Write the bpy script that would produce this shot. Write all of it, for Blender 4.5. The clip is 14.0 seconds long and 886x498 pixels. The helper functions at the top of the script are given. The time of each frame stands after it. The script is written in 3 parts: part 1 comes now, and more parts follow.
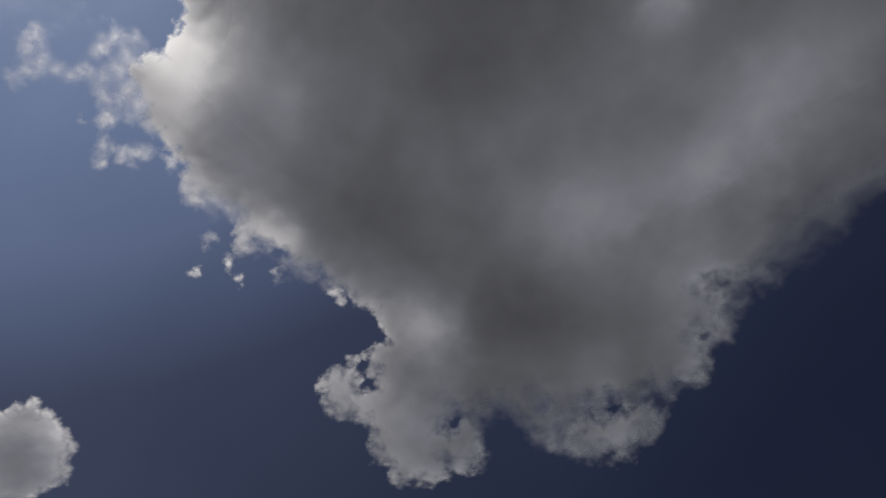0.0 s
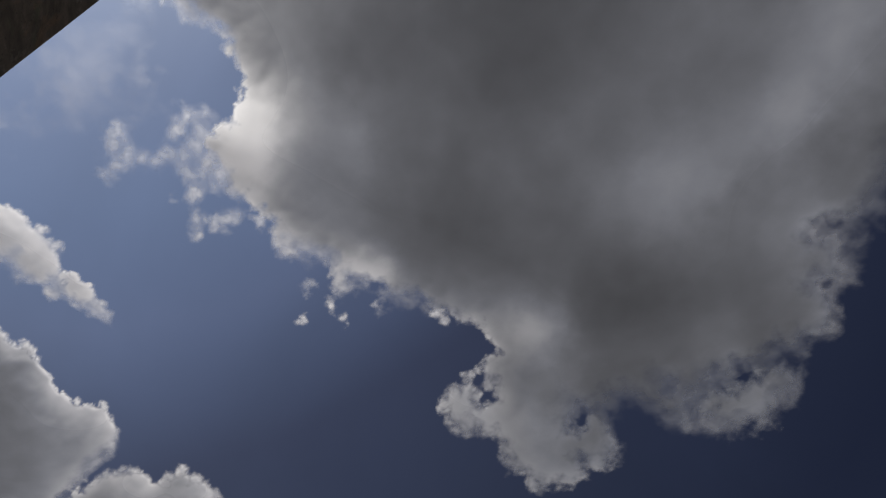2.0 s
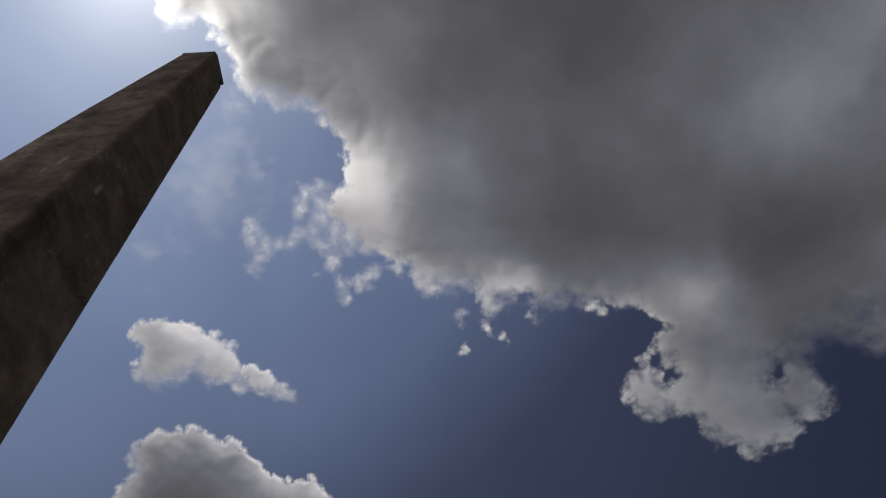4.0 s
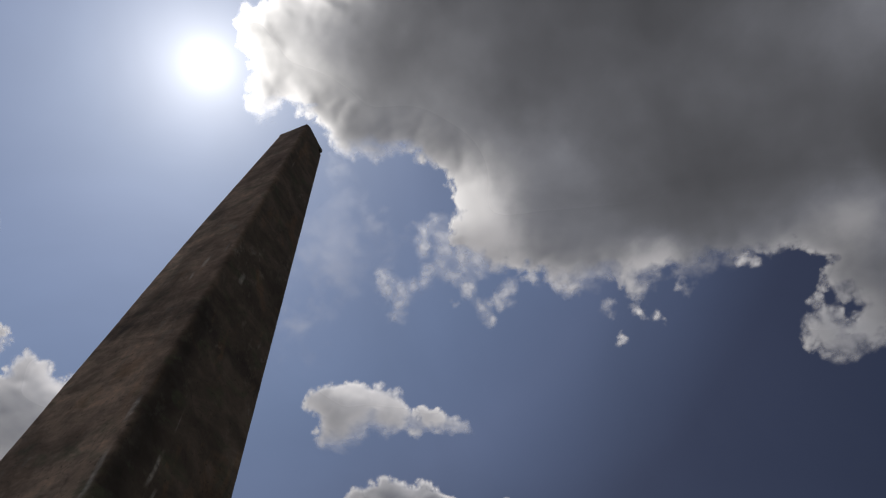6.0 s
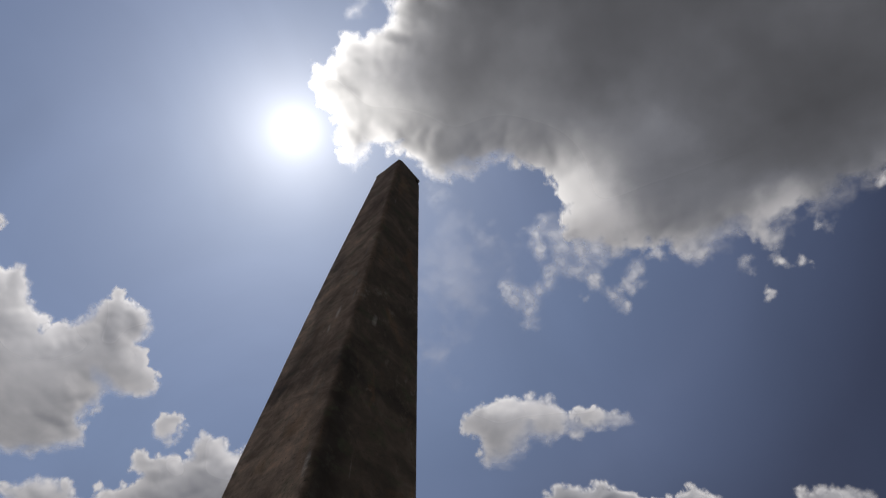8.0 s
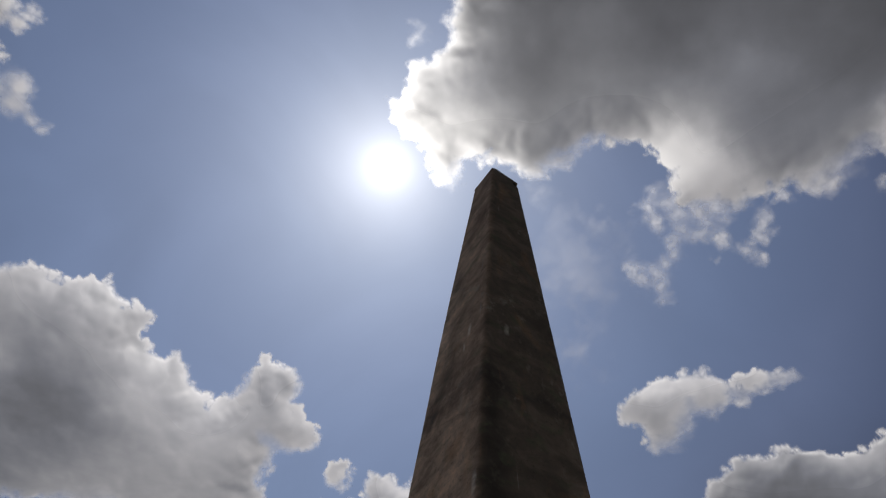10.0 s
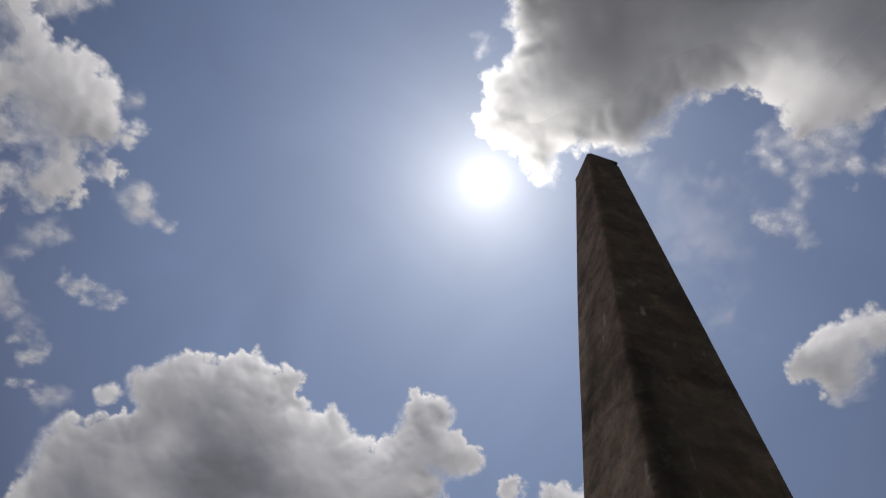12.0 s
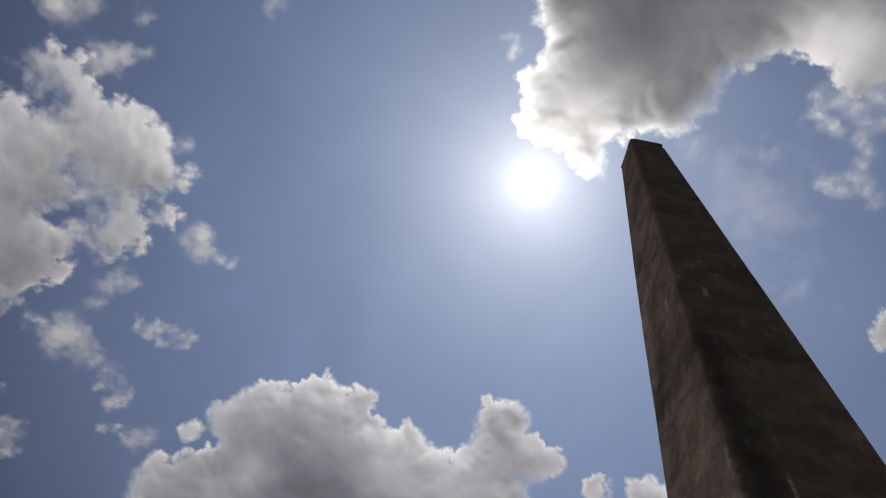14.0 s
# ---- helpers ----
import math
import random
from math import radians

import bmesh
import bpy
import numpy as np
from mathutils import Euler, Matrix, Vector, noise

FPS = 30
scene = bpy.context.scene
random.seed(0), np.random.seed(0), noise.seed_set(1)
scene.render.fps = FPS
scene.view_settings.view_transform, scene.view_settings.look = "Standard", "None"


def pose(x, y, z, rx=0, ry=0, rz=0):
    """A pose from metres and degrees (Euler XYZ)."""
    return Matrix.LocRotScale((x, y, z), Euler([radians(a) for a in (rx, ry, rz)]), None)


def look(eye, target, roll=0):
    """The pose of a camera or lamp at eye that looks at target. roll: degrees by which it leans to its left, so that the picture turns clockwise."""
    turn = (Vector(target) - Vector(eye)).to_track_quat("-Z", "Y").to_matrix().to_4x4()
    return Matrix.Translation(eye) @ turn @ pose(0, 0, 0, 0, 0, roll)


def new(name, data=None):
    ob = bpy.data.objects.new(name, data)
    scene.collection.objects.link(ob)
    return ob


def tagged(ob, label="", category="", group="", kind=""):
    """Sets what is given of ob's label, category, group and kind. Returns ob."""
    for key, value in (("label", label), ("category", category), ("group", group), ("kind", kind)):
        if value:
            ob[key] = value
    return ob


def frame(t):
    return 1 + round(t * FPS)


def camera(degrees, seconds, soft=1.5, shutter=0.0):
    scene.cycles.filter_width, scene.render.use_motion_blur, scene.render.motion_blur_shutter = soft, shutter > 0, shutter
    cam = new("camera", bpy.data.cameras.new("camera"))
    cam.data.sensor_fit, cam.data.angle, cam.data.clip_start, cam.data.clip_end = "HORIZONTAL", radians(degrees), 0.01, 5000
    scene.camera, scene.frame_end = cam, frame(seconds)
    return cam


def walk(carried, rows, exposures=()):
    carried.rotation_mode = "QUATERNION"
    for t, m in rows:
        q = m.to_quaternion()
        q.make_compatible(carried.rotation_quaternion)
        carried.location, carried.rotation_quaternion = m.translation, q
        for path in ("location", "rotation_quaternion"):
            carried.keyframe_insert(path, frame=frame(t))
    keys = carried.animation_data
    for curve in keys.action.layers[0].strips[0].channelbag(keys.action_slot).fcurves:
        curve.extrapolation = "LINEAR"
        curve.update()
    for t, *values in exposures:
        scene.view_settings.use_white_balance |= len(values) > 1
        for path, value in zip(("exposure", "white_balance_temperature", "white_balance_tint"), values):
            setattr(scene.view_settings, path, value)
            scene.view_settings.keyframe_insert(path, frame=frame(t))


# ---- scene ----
cam = camera(64.9, 14.0, soft=1.2)

# ---- the camera: a head that turns on the spot ----
EYE = Vector((0.0, 0.0, 1.5))


def pan(yaw, pitch, lean, dx, dy, dz):
    """Turned by yaw, tilted up by pitch, rolled by lean, and shifted a little as the head turns."""
    return Matrix.Translation(EYE + Vector((dx, dy, dz))) @ pose(0, 0, 0, 0, 0, yaw) @ pose(0, 0, 0, 90 + pitch) @ pose(0, 0, 0, 0, 0, lean)


walk(cam, [
    (0, pan(-111.70, 56.61, 7.19, -0.075, -0.046, 0.022)),
    (0.5, pan(-109.34, 56.59, 6.96, -0.075, -0.046, 0.022)),
    (1, pan(-105.92, 56.55, 6.89, -0.075, -0.046, 0.022)),
    (1.5, pan(-102.62, 56.53, 6.80, -0.075, -0.046, 0.022)),
    (2, pan(-98.22, 56.51, 6.74, -0.075, -0.046, 0.022)),
    (2.5, pan(-93.60, 56.45, 6.60, -0.075, -0.046, 0.022)),
    (3, pan(-88.41, 56.42, 6.34, -0.075, -0.046, 0.022)),
    (3.5, pan(-83.25, 56.37, 6.30, -0.060, -0.039, 0.017)),
    (6, pan(-59.36, 56.46, 5.73, -0.016, -0.011, 0.002)),
    (6.5, pan(-54.96, 56.48, 6.13, -0.012, -0.006, -0.000)),
    (7, pan(-50.50, 56.47, 6.30, -0.009, -0.001, -0.002)),
    (7.5, pan(-46.45, 56.48, 6.22, -0.006, 0.003, -0.003)),
    (8, pan(-42.17, 56.46, 6.08, -0.003, 0.006, -0.004)),
    (10.5, pan(-20.94, 56.20, 6.51, 0.013, 0.021, -0.006)),
    (11, pan(-16.43, 56.18, 6.44, 0.019, 0.023, -0.007)),
    (11.5, pan(-12.24, 56.14, 6.47, 0.027, 0.025, -0.007)),
    (12, pan(-8.23, 56.12, 6.84, 0.037, 0.027, -0.008)),
    (12.5, pan(-5.39, 56.12, 6.83, 0.048, 0.028, -0.009)),
    (13, pan(-2.58, 56.10, 6.84, 0.062, 0.030, -0.010)),
    (13.5, pan(-0.66, 56.14, 7.05, 0.079, 0.031, -0.011)),
    (14, pan(-0.00, 56.19, 7.04, 0.099, 0.031, -0.013)),
])

# ---- world and sun ----
SUN_AZ, SUN_EL = 14.1, 61.95          # degrees to the right of +y, and above the horizon
sa, se = radians(SUN_AZ), radians(SUN_EL)
SUN_DIR = Vector((math.sin(sa) * math.cos(se), math.cos(sa) * math.cos(se), math.sin(se)))
scene.view_settings.exposure = 0.0


def node(tree, kind, **inputs):
    n = tree.nodes.new(kind)
    for key, value in inputs.items():
        n.inputs[key.replace("_", " ")].default_value = value
    return n


def math_node(tree, op, a, b=None, c=None):
    n = tree.nodes.new("ShaderNodeMath")
    n.operation = op
    for i, v in enumerate((a, b, c)):
        if v is None:
            continue
        if isinstance(v, (int, float)):
            n.inputs[i].default_value = v
        else:
            tree.links.new(v, n.inputs[i])
    return n.outputs[0]


def ramp(tree, fac, *stops):
    n = tree.nodes.new("ShaderNodeValToRGB")
    while len(n.color_ramp.elements) < len(stops):
        n.color_ramp.elements.new(0.5)
    for e, (p, c) in zip(n.color_ramp.elements, stops):
        e.position = p
        e.color = (c, c, c, 1) if isinstance(c, (int, float)) else (*c, 1)
    tree.links.new(fac, n.inputs[0])
    return n.outputs["Color"]


def noise_tex(tree, vector, scale, detail=6.0, rough=0.55, distortion=0.0):
    n = node(tree, "ShaderNodeTexNoise", Scale=scale, Detail=detail, Roughness=rough, Distortion=distortion)
    tree.links.new(vector, n.inputs["Vector"])
    return n.outputs["Fac"]


def build_world():
    world = bpy.data.worlds.new("sky")
    scene.world = world
    world.use_nodes = True
    tree = world.node_tree
    tree.nodes.clear()
    L = tree.links.new
    sky = tree.nodes.new("ShaderNodeTexSky")
    sky.sky_type = "NISHITA"
    sky.sun_disc = False
    sky.sun_elevation, sky.sun_rotation = se, sa
    sky.altitude, sky.air_density, sky.dust_density, sky.ozone_density = 50, 1.0, 0.6, 3.0
    base = node(tree, "ShaderNodeBackground", Strength=0.057)
    co = tree.nodes.new("ShaderNodeTexCoord")
    dot = tree.nodes.new("ShaderNodeVectorMath")
    dot.operation = "DOT_PRODUCT"
    L(co.outputs["Generated"], dot.inputs[0])
    dot.inputs[1].default_value = SUN_DIR
    ang = math_node(tree, "MULTIPLY", math_node(tree, "ARCCOSINE", dot.outputs["Value"]), 180 / math.pi)
    # the clear tropical sky deepens away from the sun, and most of all at right angles to it
    deep = ramp(tree, math_node(tree, "DIVIDE", ang, 180.0), (0.05, (0.93, 1.05, 1.2)), (0.15, (1.07, 1.05, 1.08)), (0.2, (0.95, 0.825, 0.83)), (0.26, (0.42, 0.33, 0.365)), (0.4, (0.13, 0.111, 0.164)), (0.55, (0.07, 0.066, 0.098)), (1.0, (0.1, 0.1, 0.125)))
    tint = tree.nodes.new("ShaderNodeMix")
    tint.data_type, tint.blend_type = "RGBA", "MULTIPLY"
    tint.inputs[0].default_value = 1.0
    L(sky.outputs[0], tint.inputs[6])
    L(deep, tint.inputs[7])
    L(tint.outputs[2], base.inputs["Color"])
    # high thin vapour, barely there
    broad = ramp(tree, noise_tex(tree, co.outputs["Generated"], 3.2, 5, 0.5, 0.8), (0.32, 0.93), (0.68, 1.08))
    L(math_node(tree, "MULTIPLY", broad, 0.057), base.inputs["Strength"])
    # haze round the sun
    def glow(size, amount):
        return math_node(tree, "MULTIPLY", math_node(tree, "EXPONENT", math_node(tree, "MULTIPLY", ang, -1 / size)), amount)
    # thin uneven haze
    uneven = ramp(tree, noise_tex(tree, co.outputs["Generated"], 5.0, 6, 0.55, 0.6), (0.3, 0.75), (0.7, 1.3))
    haze = math_node(tree, "MULTIPLY", math_node(tree, "ADD", glow(12.0, 0.05), glow(40.0, 0.012)), uneven)
    # and more of it lower down
    height = tree.nodes.new("ShaderNodeSeparateXYZ")
    L(co.outputs["Generated"], height.inputs[0])
    low = math_node(tree, "EXPONENT", math_node(tree, "MULTIPLY", math_node(tree, "ABSOLUTE", height.outputs[2]), -4.0))
    haze = math_node(tree, "ADD", haze, math_node(tree, "MULTIPLY", low, glow(30.0, 0.65)))
    halo = node(tree, "ShaderNodeBackground", Color=(1.0, 0.98, 0.97, 1))
    L(math_node(tree, "ADD", math_node(tree, "ADD", glow(0.6, 1.2), glow(2.8, 0.85)), glow(7.0, 0.08)), halo.inputs["Strength"])
    veil = node(tree, "ShaderNodeBackground", Color=(0.7, 0.87, 1.0, 1))
    L(haze, veil.inputs["Strength"])
    both = tree.nodes.new("ShaderNodeAddShader")
    L(halo.outputs[0], both.inputs[0])
    L(veil.outputs[0], both.inputs[1])
    add = tree.nodes.new("ShaderNodeAddShader")
    out = tree.nodes.new("ShaderNodeOutputWorld")
    L(base.outputs[0], add.inputs[0])
    L(both.outputs[0], add.inputs[1])
    L(add.outputs[0], out.inputs[0])


build_world()
sun = new("sun", bpy.data.lights.new("sun", "SUN"))
sun.data.energy, sun.data.angle, sun.data.color = 3.0, radians(0.5), (1.0, 0.96, 0.9)
sun.matrix_world = look(SUN_DIR * 100, (0, 0, 0))


# ---- materials ----
def material(name):
    m = bpy.data.materials.new(name)
    m.use_nodes = True
    m.node_tree.nodes.clear()
    return m, m.node_tree


def cloud_material():
    """Water droplets: thin vapour lets the sky through, thicker vapour passes the sun's light on, thick vapour holds it back."""
    m, tree = material("cloud_vapour")
    L = tree.links.new

    def attribute(name):
        at = tree.nodes.new("ShaderNodeAttribute")
        at.attribute_name = name
        return at.outputs["Fac"]
    co = tree.nodes.new("ShaderNodeTexCoord")
    fine = math_node(tree, "SUBTRACT", noise_tex(tree, co.outputs["Object"], 0.045, 6, 0.52), 0.5)
    broad = math_node(tree, "SUBTRACT", noise_tex(tree, co.outputs["Object"], 0.009, 4, 0.5), 0.5)
    edge = math_node(tree, "ADD", attribute("edge"), math_node(tree, "MULTIPLY", math_node(tree, "MULTIPLY", fine, attribute("tear")), 1.7))
    soft = tree.nodes.new("ShaderNodeMapRange")
    soft.interpolation_type = "SMOOTHSTEP"
    L(edge, soft.inputs["Value"])
    cover = soft.outputs[0]
    d = math_node(tree, "MULTIPLY", attribute("depth"), math_node(tree, "ADD", 1.0, math_node(tree, "ADD", math_node(tree, "MULTIPLY", fine, 0.25), math_node(tree, "MULTIPLY", broad, 0.4))))
    d = math_node(tree, "MAXIMUM", d, 0.0)
    # share of the light that comes through
    passed = math_node(tree, "DIVIDE", 0.95, math_node(tree, "ADD", 1.0, math_node(tree, "MULTIPLY", math_node(tree, "POWER", d, 1.3), 7.5)))
    col = tree.nodes.new("ShaderNodeCombineColor")
    thick = math_node(tree, "MINIMUM", math_node(tree, "MULTIPLY", d, 2.5), 1.3)
    for channel, clean, deep in ((0, 1.0, -0.095), (1, 0.97, -0.046), (2, 0.95, 0.055)):
        L(math_node(tree, "MULTIPLY", passed, math_node(tree, "ADD", clean, math_node(tree, "MULTIPLY", thick, deep))), col.inputs[channel])
    through_light = tree.nodes.new("ShaderNodeBsdfTranslucent")
    L(col.outputs[0], through_light.inputs["Color"])
    forward = node(tree, "ShaderNodeBsdfRefraction", Roughness=0.85, IOR=1.55)
    below = node(tree, "ShaderNodeBsdfDiffuse", Color=(0.8, 0.8, 0.8, 1))
    mix1 = tree.nodes.new("ShaderNodeMixShader")
    L(through_light.outputs[0], mix1.inputs[1])
    L(below.outputs[0], mix1.inputs[2])
    mix1.inputs[0].default_value = 0.12
    mix2 = tree.nodes.new("ShaderNodeMixShader")
    L(math_node(tree, "MULTIPLY", math_node(tree, "EXPONENT", math_node(tree, "MULTIPLY", d, -4.0)), 0.24), mix2.inputs[0])
    L(mix1.outputs[0], mix2.inputs[1])
    L(forward.outputs[0], mix2.inputs[2])
    clear = tree.nodes.new("ShaderNodeBsdfTransparent")
    mix3 = tree.nodes.new("ShaderNodeMixShader")
    L(cover, mix3.inputs[0])
    L(clear.outputs[0], mix3.inputs[1])
    L(mix2.outputs[0], mix3.inputs[2])
    out = tree.nodes.new("ShaderNodeOutputMaterial")
    L(mix3.outputs[0], out.inputs[0])
    return m


def plaster_material():
    """Old cement plaster: mottled brown and grey, black mould, rain streaks, a few lime runs."""
    m, tree = material("weathered_plaster")
    L = tree.links.new
    co = tree.nodes.new("ShaderNodeTexCoord").outputs["Object"]

    def stretched(x, y, z):
        n = tree.nodes.new("ShaderNodeMapping")
        n.inputs["Scale"].default_value = (x, y, z)
        L(co, n.inputs["Vector"])
        return n.outputs[0]

    def blend(mode, fac, a, b):
        n = tree.nodes.new("ShaderNodeMix")
        n.data_type, n.blend_type = "RGBA", mode
        for i, v in ((0, fac), (6, a), (7, b)):
            if isinstance(v, (int, float)):
                n.inputs[i].default_value = v
            elif isinstance(v, tuple):
                n.inputs[i].default_value = (*v, 1)
            else:
                L(v, n.inputs[i])
        return n.outputs[2]
    col = ramp(tree, noise_tex(tree, stretched(1, 1, 0.8), 0.75, 9, 0.6, 0.3), (0.26, (0.26, 0.182, 0.137)), (0.44, (0.5, 0.366, 0.272)), (0.56, (0.63, 0.472, 0.353)), (0.75, (0.74, 0.585, 0.455)))
    rough_grain = noise_tex(tree, co, 14.0, 8, 0.7)
    col = blend("MULTIPLY", 0.32, col, ramp(tree, rough_grain, (0.3, 0.45), (0.7, 1.35)))
    blotch = noise_tex(tree, stretched(1, 1, 1.5), 3.6, 9, 0.7, 0.4)
    col = blend("MULTIPLY", 0.45, col, ramp(tree, blotch, (0.38, 0.45), (0.5, 0.95), (0.6, 1.3)))
    mould = ramp(tree, noise_tex(tree, stretched(1, 1, 0.6), 1.1, 10, 0.66, 0.5), (0.5, 0.0), (0.64, 0.5))
    col = blend("MIX", mould, col, (0.075, 0.068, 0.06))
    axes = tree.nodes.new("ShaderNodeSeparateXYZ")
    L(co, axes.inputs[0])
    x, y, z = axes.outputs
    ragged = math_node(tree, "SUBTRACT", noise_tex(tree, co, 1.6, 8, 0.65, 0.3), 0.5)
    # darker face: its shade painted in with black algal growth, ragged round the corner
    shade_and_algae = ramp(tree, math_node(tree, "ADD", math_node(tree, "MULTIPLY", y, 2.0), math_node(tree, "ADD", math_node(tree, "MULTIPLY", ragged, 0.35), 0.45)), (0.38, 0.0), (0.55, 0.85))
    col = blend("MIX", shade_and_algae, col, (0.155, 0.132, 0.111))
    # a dark, damp joint between two lifts of plaster
    level = math_node(tree, "ABSOLUTE", math_node(tree, "ADD", math_node(tree, "SUBTRACT", z, 6.9), math_node(tree, "MULTIPLY", ragged, 1.4)))
    joint = ramp(tree, level, (0.03, 0.5), (0.2, 0.0))
    col = blend("MIX", joint, col, (0.05, 0.046, 0.042))
    streak = ramp(tree, noise_tex(tree, stretched(5.0, 5.0, 0.35), 1.0, 8, 0.65, 0.3), (0.32, 0.65), (0.65, 1.15))
    col = blend("MULTIPLY", 0.25, col, streak)
    run = ramp(tree, noise_tex(tree, stretched(8.0, 8.0, 0.6), 1.0, 6, 0.55, 0.3), (0.68, 0.0), (0.73, 0.6))
    col = blend("MIX", run, col, (0.5, 0.47, 0.42))
    # below the joint the plaster beside the corner is darker
    dark_side = ramp(tree, math_node(tree, "ADD", math_node(tree, "ABSOLUTE", math_node(tree, "SUBTRACT", y, 0.1)), math_node(tree, "MULTIPLY", ragged, 0.3)), (0.03, 0.75), (0.2, 0.0))
    dark_low = ramp(tree, math_node(tree, "ADD", math_node(tree, "MULTIPLY", z, 0.1), math_node(tree, "MULTIPLY", ragged, 0.15)), (0.69, 1.0), (0.74, 0.0))
    col = blend("MIX", math_node(tree, "MULTIPLY", dark_side, dark_low), col, (0.06, 0.054, 0.048))

    # single runs and dabs of lime: where across the face, how high, half width, half height
    def lime(across, height, half_width, half_height):
        aside = math_node(tree, "ABSOLUTE", math_node(tree, "ADD", math_node(tree, "SUBTRACT", y, across), math_node(tree, "MULTIPLY", ragged, 0.08)))
        above = math_node(tree, "ABSOLUTE", math_node(tree, "SUBTRACT", z, height))
        return math_node(tree, "MULTIPLY", ramp(tree, math_node(tree, "DIVIDE", aside, half_width), (0.3, 0.75), (1.0, 0.0)), ramp(tree, math_node(tree, "DIVIDE", above, half_height), (0.4, 1.0), (1.0, 0.0)))
    for place in ((-0.055, 5.45, 0.028, 0.17), (-0.05, 4.72, 0.028, 0.32), (0.30, 5.12, 0.018, 0.22), (0.37, 4.85, 0.014, 0.15), (-0.24, 8.0, 0.03, 0.14), (-0.31, 7.75, 0.02, 0.1), (0.22, 7.9, 0.03, 0.12)):
        col = blend("MIX", math_node(tree, "MULTIPLY", lime(*place), ramp(tree, rough_grain, (0.38, 0.35), (0.58, 1.0))), col, (0.9, 0.86, 0.78))
    # scuffs and flaked specks, thickest in a slanting band
    slant = math_node(tree, "ABSOLUTE", math_node(tree, "SUBTRACT", math_node(tree, "ADD", y, math_node(tree, "MULTIPLY", z, 0.5)), 4.2))
    band = ramp(tree, math_node(tree, "ADD", slant, math_node(tree, "MULTIPLY", ragged, 0.5)), (0.02, 0.9), (0.22, 0.0))
    speck = ramp(tree, noise_tex(tree, stretched(1, 1, 0.7), 9.0, 7, 0.68, 0.2), (0.54, 0.0), (0.62, 0.7))
    patch = ramp(tree, noise_tex(tree, co, 1.3, 4, 0.5), (0.45, 0.0), (0.65, 0.8))
    col = blend("MIX", math_node(tree, "MULTIPLY", speck, math_node(tree, "MAXIMUM", band, patch)), col, (0.42, 0.39, 0.32))
    moss = ramp(tree, noise_tex(tree, stretched(1, 1, 1.8), 2.6, 8, 0.65, 0.4), (0.54, 0.0), (0.66, 0.55))
    col = blend("MIX", moss, col, (0.17, 0.19, 0.12))
    rust = ramp(tree, noise_tex(tree, stretched(1, 1, 0.5), 1.9, 8, 0.65, 0.6), (0.55, 0.0), (0.7, 0.5))
    col = blend("MIX", rust, col, (0.5, 0.3, 0.17))
    mottle = noise_tex(tree, stretched(1, 1, 1.6), 2.0, 9, 0.66, 0.6)
    col = blend("MULTIPLY", 0.5, col, ramp(tree, mottle, (0.36, 0.45), (0.5, 0.95), (0.64, 1.7)))
    pit = ramp(tree, noise_tex(tree, co, 22.0, 5, 0.6), (0.3, 0.6), (0.4, 0.0))
    col = blend("MIX", pit, col, (0.07, 0.06, 0.05))
    # hairline cracks
    cell = tree.nodes.new("ShaderNodeTexVoronoi")
    cell.feature = "DISTANCE_TO_EDGE"
    cell.inputs["Scale"].default_value = 0.9
    wob = tree.nodes.new("ShaderNodeMix")
    wob.data_type = "VECTOR"
    wob.inputs[0].default_value = 0.22
    L(co, wob.inputs[4])
    grain = node(tree, "ShaderNodeTexNoise", Scale=2.2, Detail=6, Roughness=0.6)
    L(co, grain.inputs["Vector"])
    L(grain.outputs["Color"], wob.inputs[5])
    L(wob.outputs[1], cell.inputs["Vector"])
    crack = ramp(tree, cell.outputs["Distance"], (0.0, 0.25), (0.005, 0.0))
    col = blend("MIX", crack, col, (0.05, 0.045, 0.04))
    b = node(tree, "ShaderNodeBsdfPrincipled", Roughness=0.92)
    L(col, b.inputs["Base Color"])
    bump = node(tree, "ShaderNodeBump", Strength=0.1, Distance=0.006)
    L(math_node(tree, "ADD", rough_grain, math_node(tree, "MULTIPLY", noise_tex(tree, co, 3.5, 6, 0.6), 1.5)), bump.inputs["Height"])
    L(bump.outputs[0], b.inputs["Normal"])
    out = tree.nodes.new("ShaderNodeOutputMaterial")
    L(b.outputs[0], out.inputs[0])
    return m


def earth_material():
    m, tree = material("dry_grass_and_earth")
    L = tree.links.new
    co = tree.nodes.new("ShaderNodeTexCoord")
    b = node(tree, "ShaderNodeBsdfPrincipled", Roughness=0.95)
    blot = noise_tex(tree, co.outputs["Object"], 0.35, 9, 0.65)
    L(ramp(tree, blot, (0.3, (0.08, 0.076, 0.056)), (0.55, (0.128, 0.118, 0.094)), (0.75, (0.195, 0.176, 0.146))), b.inputs["Base Color"])
    out = tree.nodes.new("ShaderNodeOutputMaterial")
    L(b.outputs[0], out.inputs[0])
    return m


VAPOUR, PLASTER, EARTH = cloud_material(), plaster_material(), earth_material()


def part(name, bm, mat, parent=None, label=""):
    me = bpy.data.meshes.new(name)
    bm.to_mesh(me)
    bm.free()
    me.materials.append(mat)
    ob = new(name, me)
    if parent:
        ob.parent = parent
    return tagged(ob, label)


# ---- ground ----
def build_ground():
    bm = bmesh.new()
    bmesh.ops.create_grid(bm, x_segments=40, y_segments=40, size=2400)
    ob = part("ground", bm, EARTH)
    tagged(ob, "flat open ground of dry grass and brown earth", "ground", kind="structure")


build_ground()

